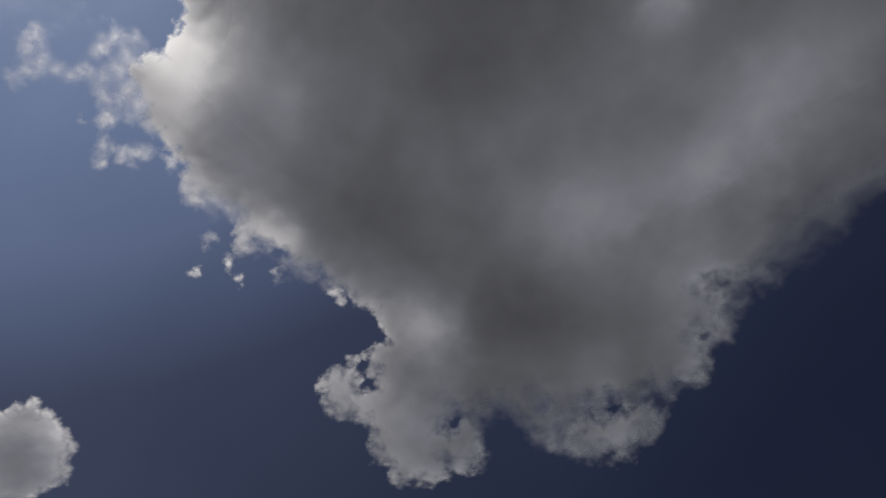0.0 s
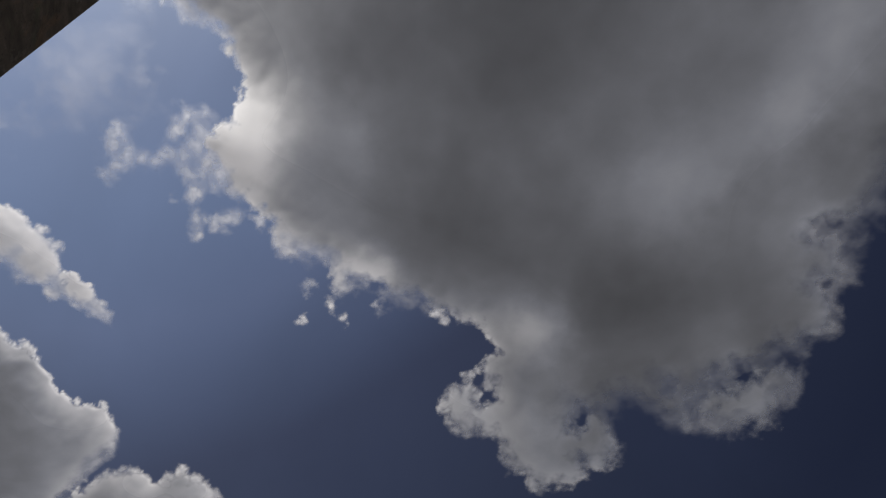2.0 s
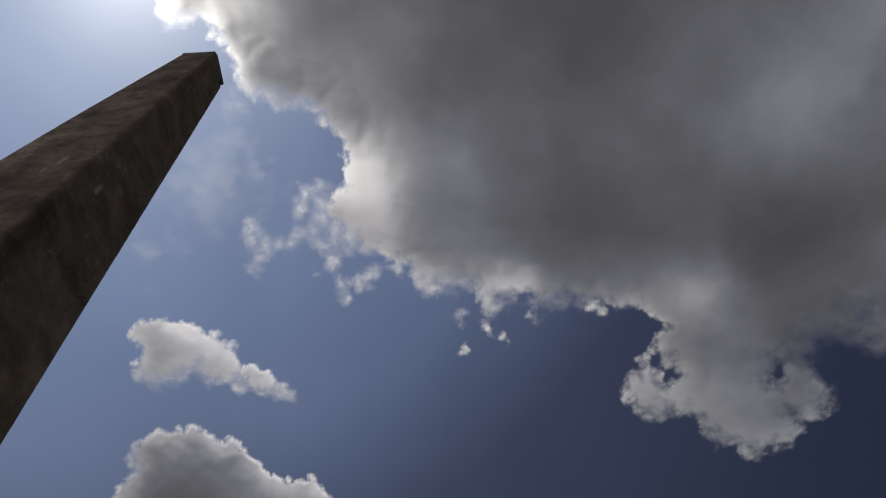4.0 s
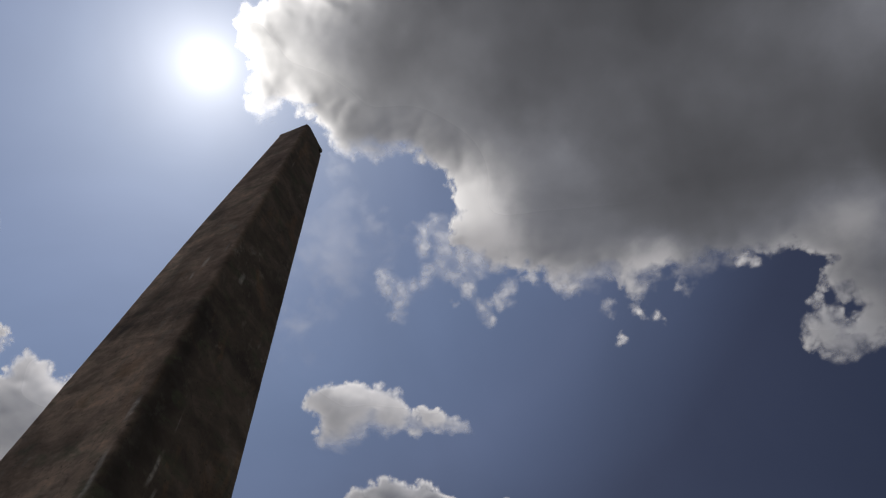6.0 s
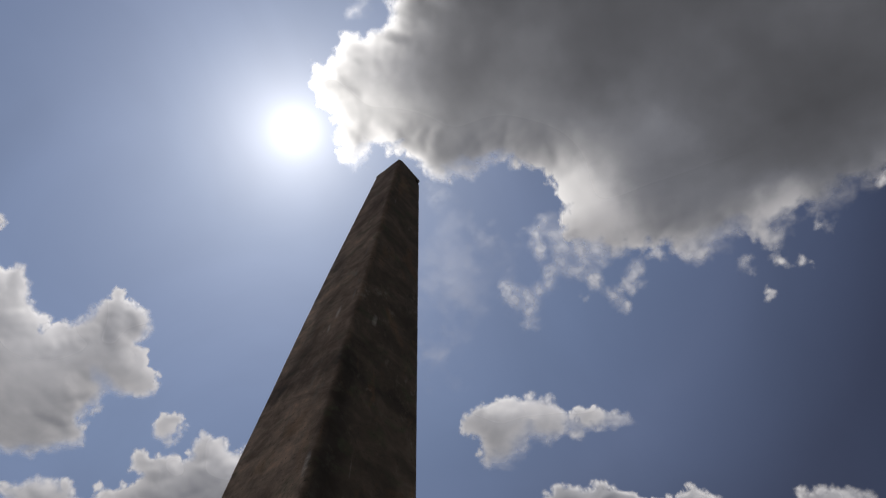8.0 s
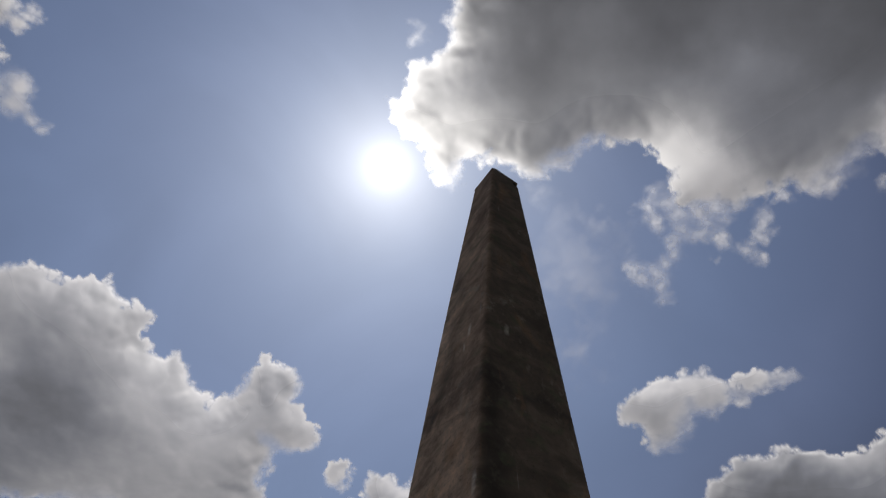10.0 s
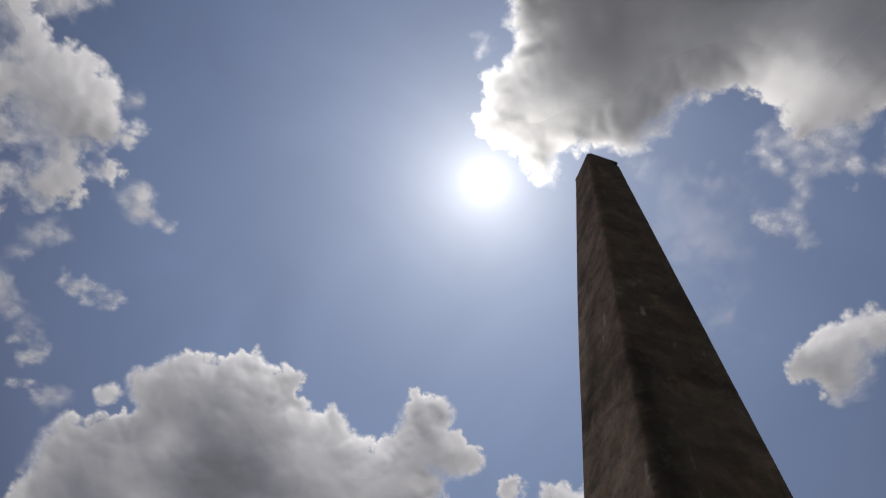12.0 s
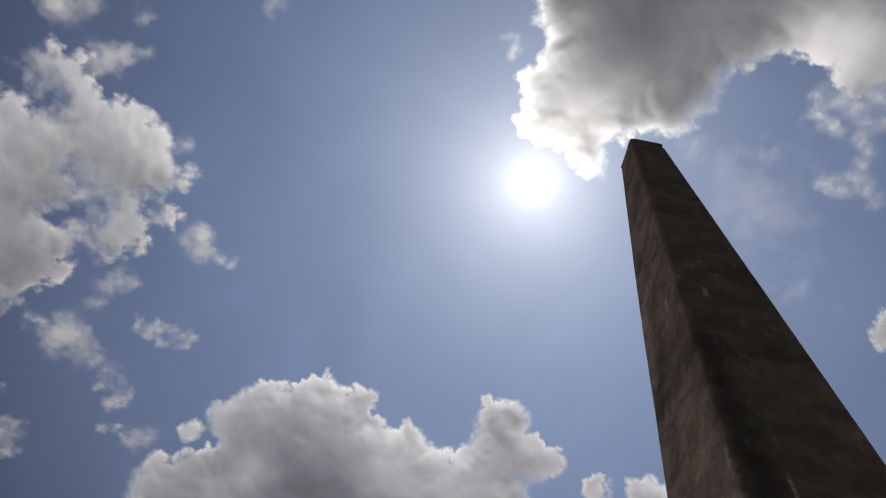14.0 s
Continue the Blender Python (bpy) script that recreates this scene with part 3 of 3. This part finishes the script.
GREY_GAPS = [
    (0.706, -0.534, 0.016), (0.721, -0.536, 0.008), (0.654, -0.556, 0.011), (0.634, -0.575, 0.011), (0.616, -0.589, 0.008),
    (0.787, -0.367, 0.012), (0.386, -0.601, 0.011), (0.392, -0.618, 0.007), (0.464, -0.632, 0.012), 
    (0.794, -0.213, 0.017), (0.780, -0.194, 0.014), (0.739, -0.195, 0.012), (0.712, -0.158, 0.011), (0.692, -0.483, 0.008),
    (0.380, -0.669, 0.030), (0.422, -0.698, 0.047), (0.381, -0.611, 0.009), (0.376, -0.631, 0.009), (0.456, -0.681, 0.030),
    (0.494, -0.688, 0.028), (0.701, -0.535, 0.014),
    (0.180, -0.729, 0.080), (0.266, -0.721, 0.084), (0.314, -0.716, 0.078), (0.384, -0.704, 0.082),
]
BROKEN_GAPS = [
    (-0.552, 0.581, 0.013), (-0.531, 0.578, 0.013), (-0.566, 0.581, 0.010), (-0.516, 0.568, 0.009), (-0.440, 0.563, 0.007),
    (-0.547, 0.519, 0.005), (-0.535, 0.530, 0.005), (-0.573, 0.423, 0.009), (-0.562, 0.415, 0.007),
]
# lobes end

HASH = np.random.default_rng(11).permutation(512)
GRAD = np.random.default_rng(12).uniform(0, 2 * math.pi, 512)


def gradient_noise(x, y, seed):
    xi, yi = np.floor(x).astype(int), np.floor(y).astype(int)
    fx, fy = x - xi, y - yi
    u, v = fx * fx * fx * (fx * (fx * 6 - 15) + 10), fy * fy * fy * (fy * (fy * 6 - 15) + 10)

    def corner(i, j):
        a = GRAD[HASH[(HASH[(xi + i + seed * 37) % 512] + yi + j) % 512]]
        return np.cos(a) * (fx - i) + np.sin(a) * (fy - j)
    a, b, c, d = corner(0, 0), corner(1, 0), corner(0, 1), corner(1, 1)
    return ((a * (1 - u) + b * u) * (1 - v) + (c * (1 - u) + d * u) * v) * 1.4


def fbm(x, y, wave, octaves, gain, seed, billow=False):
    total, amp = np.zeros_like(x), 1.0
    for o in range(octaves):
        n = gradient_noise(x / wave + 13.7 * o, y / wave - 7.1 * o, seed + o)
        total += amp * ((1.9 * np.abs(n) - 0.45) if billow else n)
        amp, wave = amp * gain, wave * 0.5
    return total


def pieces_of(cell):
    """Numbers the connected pieces of a grid of cells, the largest first."""
    todo = np.argwhere(cell)
    mark = np.zeros(cell.shape, int)
    sizes = []
    for a, b in todo:
        if mark[a, b]:
            continue
        n, stack, size = len(sizes) + 1, [(a, b)], 0
        mark[a, b] = n
        while stack:
            i, j = stack.pop()
            size += 1
            for p, q in ((i + 1, j), (i - 1, j), (i, j + 1), (i, j - 1)):
                if 0 <= p < cell.shape[0] and 0 <= q < cell.shape[1] and cell[p, q] and not mark[p, q]:
                    mark[p, q] = n
                    stack.append((p, q))
        sizes.append(size)
    return mark, sorted(range(1, len(sizes) + 1), key=lambda n: -sizes[n - 1]), sizes


def blurred(a, n):
    """Three running means along each axis."""
    for axis in (0, 1, 0, 1, 0, 1):
        pad = [(0, 0), (0, 0)]
        pad[axis] = (n + 1, n)
        c = np.cumsum(np.pad(a, pad, mode="edge"), axis=axis)
        a = (np.take(c, range(2 * n + 1, c.shape[axis]), axis) - np.take(c, range(c.shape[axis] - 2 * n - 1), axis)) / (2 * n + 1)
    return a


def puffs(X, Y, wx, wy, inside, step, seed, lobes):
    """Heaps the cloud up out of round puffs, those nearer the sun behind, those farther from it in front. 0: a puff's sunny rim, 1: its body."""
    rng = np.random.default_rng(seed + 70)
    shade = np.full_like(X, 0.8)
    rows, cols = np.nonzero(inside > 0.004)
    pick = rng.choice(len(rows), min(len(rows), int(len(rows) * step * step * 600)), replace=False)
    sun_at = np.array(SUN_DIR[:2]) * 2 / (1 + SUN_DIR[2])
    found = []
    for n in pick:
        i, j = rows[n], cols[n]
        r = float(np.clip(0.012 * 5.0 ** rng.uniform(0, 1) ** 1.5, 0.008, inside[i, j] + 0.008))
        found.append((math.hypot(X[i, j] - sun_at[0], Y[i, j] - sun_at[1]) - 0.6 * r, i, j, r))
    for x, y, r in lobes:
        i, j = int((y - Y[0, 0]) / step), int((x - X[0, 0]) / step)
        if r < 0.035 and 0 <= i < X.shape[0] and 0 <= j < X.shape[1]:
            found.append((math.hypot(x - sun_at[0], y - sun_at[1]) - 0.6 * r, i, j, r))
    for _, i, j, r in sorted(found):
        w = int(r * 1.5 / step) + 2
        box = np.s_[max(0, i - w):i + w, max(0, j - w):j + w]
        dx, dy = wx[box] - wx[i, j], wy[box] - wy[i, j]
        t = 1 - np.hypot(dx, dy) / r
        away = np.array((X[i, j], Y[i, j])) - sun_at
        away /= np.hypot(*away)
        u = (dx * away[0] + dy * away[1]) / r
        m = np.clip(t * r / 0.006, 0, 1)
        m = m * m * (3 - 2 * m) * np.clip(0.75 - 0.9 * u, 0, 1)
        rim = np.clip(t * r / (0.006 + 0.35 * r), 0, 1)
        shade[box] = shade[box] * (1 - m) + m * (rim * (2 - rim) * rng.uniform(0.75, 1.1))
    return 0.5 * shade + 0.5 * blurred(shade, 1)


def lumps(x, y, sun_x, sun_y, seed):
    """Rounded swellings with creases between them. 0: the side of a swelling turned to the sun, 1: the side turned from it."""
    height = sum(amp * np.abs(gradient_noise(x / wave + 3.1 * o, y / wave - 5.3 * o, seed + o)) for o, (wave, amp) in enumerate(((0.11, 1.0), (0.05, 0.5), (0.024, 0.2), (0.011, 0.06))))
    down, across = np.gradient(height)
    tilt = (across * sun_x + down * sun_y) / (np.hypot(sun_x, sun_y) + 1e-6)
    return np.clip(0.6 + 0.3 * blurred(tilt, 1) / tilt.std(), 0, 1.3)


def budded(plain, wx, wy, step, seed, size, away):
    """Sets small round buds along the cloud's sunny edge."""
    rng = np.random.default_rng(seed + 90)
    plain = plain - 0.3 * size * (1 - away)
    wx = wx + 0.2 * size * fbm(wx, wy, 2.5 * size, 3, 0.5, seed + 91)
    wy = wy + 0.2 * size * fbm(wx, wy, 2.5 * size, 3, 0.5, seed + 95)
    rows, cols = np.nonzero((plain > 0) & (plain < 0.6 * size) & (away < 0.8))
    for n in rng.choice(len(rows), int(len(rows) * step * step / (0.6 * size * 1.4 * size)), replace=False):
        i, j, r = rows[n], cols[n], size * (0.45 + 0.85 * rng.uniform(0, 1) ** 2)
        w = int(r * 1.6 / step) + 2
        box = np.s_[max(0, i - w):i + w, max(0, j - w):j + w]
        r *= 1 - 0.6 * away[i, j]
        plain[box] = np.maximum(plain[box], r - np.hypot(wx[box] - wx[i, j], wy[box] - wy[i, j]))
    return plain


def way_in(mask, step, far):
    """Distance from the cloud's edge, inwards, up to far."""
    n = int(far / step)
    up = np.where(mask, float(n), 0.0)
    for i in range(1, len(up)):
        up[i] = np.minimum(up[i], (up[i - 1] + 1) * mask[i])
    for i in range(len(up) - 2, -1, -1):
        up[i] = np.minimum(up[i], (up[i + 1] + 1) * mask[i])
    square = up ** 2
    best = square.copy()
    for k in range(1, n):
        best[:, k:] = np.minimum(best[:, k:], square[:, :-k] + k * k)
        best[:, :-k] = np.minimum(best[:, :-k], square[:, k:] + k * k)
    return np.sqrt(best) * step


def way_to_sun(thick, sun_x, sun_y, step, far):
    """How much cloud lies between each place and the sun, up to far."""
    rows, cols = np.indices(thick.shape)
    length = np.hypot(sun_x, sun_y) + 1e-6
    total = np.zeros_like(thick)
    hop = 0.007
    for k in range(1, int(far / hop)):
        ahead = np.minimum(k * hop, length)
        i = np.rint(rows + sun_y / length * ahead / step).astype(int)
        j = np.rint(cols + sun_x / length * ahead / step).astype(int)
        ok = (i >= 0) & (j >= 0) & (i < thick.shape[0]) & (j < thick.shape[1])
        total += hop * np.where(ok, thick[np.clip(i, 0, thick.shape[0] - 1), np.clip(j, 0, thick.shape[1] - 1)], 0.0)
    return total


def build_cloud(label, forms, base, rough, full, seed, thin=(), veil=(), gaps=(), soft=0.018, puff=0.3, near=1.0, tear=1.0, shrink=0.0, cap=0.0, bud=0.0, lee=2.0, fray=0.006, step=0.002):
    """base: height of the cloud's underside in metres; rough: how far its edge is torn; full: sky-plane width over which it fills up;
    lee: how much softer the edge is on the side turned away from the sun; fray: how far wind has drawn the edge out.
    forms: the cloud's lobes, or several (name, label, lobes) where it has forms that can be told apart."""
    if not isinstance(forms[0][0], str):
        forms = [("mass", "", forms)]
    lobes = [lobe for name, words, own_lobes in forms for lobe in own_lobes]
    xs = [x - r - 0.05 for x, y, r in lobes], [x + r + 0.05 for x, y, r in lobes]
    ys = [y - r - 0.05 for x, y, r in lobes], [y + r + 0.05 for x, y, r in lobes]
    X, Y = np.meshgrid(np.arange(min(xs[0]), max(xs[1]), step), np.arange(min(ys[0]), max(ys[1]), step))
    wx = X + fray * fbm(X, Y, 0.04, 5, 0.6, seed + 40)
    wy = Y + fray * fbm(X, Y, 0.04, 5, 0.6, seed + 50)
    S = np.zeros_like(X)
    k = 0.005
    for x, y, r in lobes:
        S += np.exp(np.clip((r - np.hypot(wx - x, wy - y)) / k, -40, 60))
    plain = k * np.log(S + 1e-12) - shrink
    for x, y, r in gaps:
        plain = np.minimum(plain, np.hypot(wx - x, wy - y) - r)
    slope_y, slope_x = np.gradient(blurred(np.clip(plain, -0.03, 0.05), int(0.012 / step)))
    sun_x, sun_y = SUN_DIR.x * 2 / (1 + SUN_DIR.z) - X, SUN_DIR.y * 2 / (1 + SUN_DIR.z) - Y
    facing = -(slope_x * sun_x + slope_y * sun_y) / (np.hypot(slope_x, slope_y) * np.hypot(sun_x, sun_y) + 1e-7)
    away = np.clip(0.32 - 0.75 * facing, 0, 1)
    if bud:
        plain = budded(budded(plain, wx, wy, step, seed, bud * 1.5, away), wx, wy, step, seed + 5, bud * 0.6, away)
    billow = fbm(X, Y, 0.045, 5, 0.5, seed, True)
    field = plain + rough * billow
    reach_in = way_in(field > 0, step, 0.14)
    inside = blurred(reach_in, 2) * np.clip(reach_in / 0.01, 0, 1)
    deep = np.clip((inside - 0.01) / 0.04, 0, 1)
    inside = inside * (1 - deep) + blurred(reach_in, int(0.014 / step)) * deep
    # close to the sun the rim is thin and bright, farther off it is broad and dull
    close = np.exp(-(np.hypot(sun_x, sun_y) / 0.6) ** 2)
    rim = (0.034 - 0.016 * close) * np.clip(1 + 0.8 * fbm(wx, wy, 0.07, 3, 0.5, seed + 80), 0.4, 2.0)
    dull = 0.02 + 0.12 * (1 - close) * (cap > 0)
    path = blurred(way_to_sun(np.clip(inside / 0.02, 0, 1), sun_x, sun_y, step, 0.17), 2)
    shaded = (1 - np.exp(-path / 0.10)) * (0.3 + 0.7 * np.clip(inside / 0.03, 0, 1))
    depth = dull * np.clip(inside / 0.008, 0, 1) + cap * (0.7 * shaded + 0.3 * (1 - np.exp(-(inside / rim) ** 1.4))) + np.clip(inside - 0.01, 0, None) / full
    depth = np.where(depth < 1, depth, 1 + 0.35 * (1 - np.exp(-(depth - 1))))
    torn_x = X + 0.011 * fbm(X, Y, 0.035, 5, 0.6, seed + 20)
    torn_y = Y + 0.011 * fbm(X, Y, 0.035, 5, 0.6, seed + 30)
    shade = 0.35 * puffs(X, Y, torn_x, torn_y, reach_in, step, seed, lobes) + 0.65 * lumps(X + 0.5 * (torn_x - X), Y + 0.5 * (torn_y - Y), sun_x, sun_y, seed + 3)
    where = (near + (1 - near) * np.exp(-(inside / 0.05) ** 2)) * (0.35 + 0.65 * close) * (1 - 0.5 * away)
    depth = depth * (1 + 0.4 * fbm(wx, wy, 0.3, 4, 0.42, seed + 9)) * np.clip(1 + puff * (shade - 0.7) * where, 0.15, 3)
    depth = depth + 0.2 * puff * where * (shade - 0.42) * np.clip(inside / 0.02, 0, 1)
    feather = np.clip(1 + 1.2 * fbm(X, Y, 0.12, 2, 0.5, seed + 60), 0.65, 2.0)
    width = soft * (1 + lee * away)
    for x, y, r, a in thin:
        depth = depth * (1 - a * np.exp(-((wx - x) ** 2 + (wy - y) ** 2) / r ** 2))
    for x, y, r, a in veil:
        g = np.exp(-((wx - x) ** 2 + (wy - y) ** 2) / r ** 2)
        feather, depth = feather + a * g, depth + 0.5 * min(a, 1.0) * g
    depth = np.clip(depth, 0.01, 3)
    swell = blurred(inside / (inside + 0.06), int(0.02 / step))
    z = base * (1 - 0.10 * swell - 0.008 * puff * near * blurred(shade * np.clip(inside / 0.03, 0, 1), 5))
    crown = base * (1 + 0.15 * swell + 0.03 * blurred((1 - shade) * np.clip(inside / 0.03, 0, 1), 4))
    rho2 = X * X + Y * Y

    def raised(height):
        far = height * (4 + rho2) / (4 - rho2)
        return np.stack([EYE.x + X * 4 / (4 + rho2) * far, EYE.y + Y * 4 / (4 + rho2) * far, EYE.z + height], -1)
    place, place_top = raised(z), raised(crown)
    edge = field / (width * feather) + (0.25 if lee else 0.18) + 0.12 * (feather - 1)
    keep = edge > -0.65 * tear / feather
    cell = keep[:-1, :-1] | keep[1:, :-1] | keep[:-1, 1:] | keep[1:, 1:]
    mark, order, sizes = pieces_of(cell)
    reach = np.stack([np.max([r - np.hypot(wx - x, wy - y) for x, y, r in own_lobes], axis=0) for name, words, own_lobes in forms])
    form = np.argmax(reach, axis=0)[:-1, :-1]
    whole = tagged(new("cloud"), label, "cloud", "clouds in the sky")
    x, y, r = lobes[0]
    whole.location = (x * base, y * base, base)
    shapes = []
    for n in order:
        if sizes[n - 1] < 60:
            break
        if n == order[0]:
            rest = mark == n
            for k, (name, words, own_lobes) in list(enumerate(forms))[1:]:
                lump, _, spans = pieces_of((mark == n) & (form == k))
                for m, span in enumerate(spans):
                    if span > 600:
                        shapes.append((name, words, lump == m + 1))
                        rest = rest & (lump != m + 1)
            shapes.append((forms[0][0], forms[0][1], rest))
        else:
            shapes.append(("scrap", "", mark == n))
    for name, words, own in shapes:
        used = np.zeros_like(keep)
        used[:-1, :-1] |= own
        used[1:, :-1] |= own
        used[:-1, 1:] |= own
        used[1:, 1:] |= own
        index = np.full(keep.shape, -1)
        index[used] = np.arange(used.sum())
        faces = np.stack([index[:-1, :-1][own], index[:-1, 1:][own], index[1:, 1:][own], index[1:, :-1][own]], -1)
        # the top of the cloud: a coarser dome of thin vapour over the underside
        cap_cell = own[1::3, 1::3][:keep[::3, ::3].shape[0] - 1, :keep[::3, ::3].shape[1] - 1]
        dome = np.zeros_like(keep[::3, ::3])
        n0, n1 = cap_cell.shape
        for i, j in ((0, 0), (0, 1), (1, 0), (1, 1)):
            dome[i:i + n0, j:j + n1] |= cap_cell
        top = np.full(dome.shape, -1)
        top[dome] = used.sum() + np.arange(dome.sum())
        roof = np.stack([top[:n0, :n1][cap_cell], top[1:n0 + 1, :n1][cap_cell], top[1:n0 + 1, 1:n1 + 1][cap_cell], top[:n0, 1:n1 + 1][cap_cell]], -1)
        me = bpy.data.meshes.new(name)
        points = np.concatenate([place[used], place_top[::3, ::3][dome]]) - np.array(whole.location)
        me.from_pydata(points.tolist(), [], faces.tolist() + roof.tolist())
        me.polygons.foreach_set("use_smooth", np.ones(len(faces) + len(roof), bool))
        for key, values, thin_top in (("depth", depth, 0.2 * depth), ("edge", edge, 0.1 * np.clip(edge, 0, 1)), ("tear", tear / feather, 0 * edge)):
            both = np.concatenate([values[used], thin_top[::3, ::3][dome]])
            me.attributes.new(key, "FLOAT", "POINT").data.foreach_set("value", np.ascontiguousarray(both, dtype=np.float32))
        me.materials.append(VAPOUR)
        tagged(new(name, me), words).parent = whole
    return whole


build_cloud("large heavy grey cloud with bright ragged rims", [("base", "thick dark grey underside", GREY_CORE + GREY_SHOULDER), ("fringe", "torn lumps along the lower edge", GREY_FRINGE + GREY_RIM), ("tip", "sunlit tip with a bright rim", GREY_TIP)], 700, 0.007, 0.19, 1, GREY_THIN + GREY_PALE, GREY_VEIL, soft=0.011, gaps=GREY_GAPS, puff=1.0, tear=0.5, near=0.04, bud=0.006, cap=0.36, lee=2.2, fray=0.009)
build_cloud("thin torn wisps of white vapour beside a grey cloud", [("wisp", "", WISPS)], 720, 0.009, 0.3, 2, soft=0.045, tear=0.35, puff=0.12, lee=0, fray=0.007)
build_cloud("small torn shreds hanging under a grey cloud", SHREDS, 705, 0.009, 0.3, 10, soft=0.026, tear=0.5, puff=0.2, shrink=-0.002, lee=0, fray=0.009)
build_cloud("small white puffy cloud with a trailing tip", [("mass", "rounded white mass", SMALL), ("tail", "thin trailing tip", SMALL_TAIL)], 760, 0.004, 1.0, 3, puff=0.9, soft=0.010, tear=0.4, cap=0.25, bud=0.006)
build_cloud("rounded white cloud with a grey underside", [("mass", "rounded mass with a grey underside", LOW), ("foot", "lower white heaps", LOW_FOOT)], 780, 0.004, 0.5, 4, LOW_THIN, puff=1.2, near=0.25, soft=0.010, tear=0.4, cap=0.5, bud=0.007)
build_cloud("tall heaped cumulus cloud with bright rounded tops", [("body", "broad white body with rounded tops", HEAP + HEAP_EDGE), ("tower", "rounded tower with a bright rim", HEAP_TOWER)], 780, 0.004, 1.0, 5, HEAP_THIN, puff=1.35, near=0.3, soft=0.008, tear=0.25, cap=0.24, bud=0.007)
build_cloud("low white cloud bank in small heaps", [("bank", "broad bank of small heaps", HEAP_SIDE), ("puff", "loose white puffs", HEAP_SIDE_PUFFS)], 800, 0.005, 1.0, 6, puff=1.2, near=0.6, soft=0.011, tear=0.4, cap=0.25, bud=0.006)
build_cloud("broken white cloud torn into ragged patches", [("mass", "broad pale mass", BROKEN), ("edge", "torn ragged edges", BROKEN_EDGE)], 740, 0.009, 1.2, 7, soft=0.018, gaps=BROKEN_GAPS, puff=1.1, near=0.5, tear=0.6, cap=0.16, bud=0.006, fray=0.007)
build_cloud("loose soft scraps of white vapour under a broken cloud", [("scrap", "", SCRAPS + SCRAPS_LOW + SCRAPS_HIGH)], 740, 0.006, 0.8, 9, soft=0.036, tear=0.4, puff=0.3, cap=0.08, lee=0, fray=0.006)
build_cloud("faint thin veil of haze in the blue sky", FAINT, 690, 0.02, 1.2, 8, soft=0.25, puff=0.2, tear=0.2, shrink=0.037, lee=0, step=0.003)
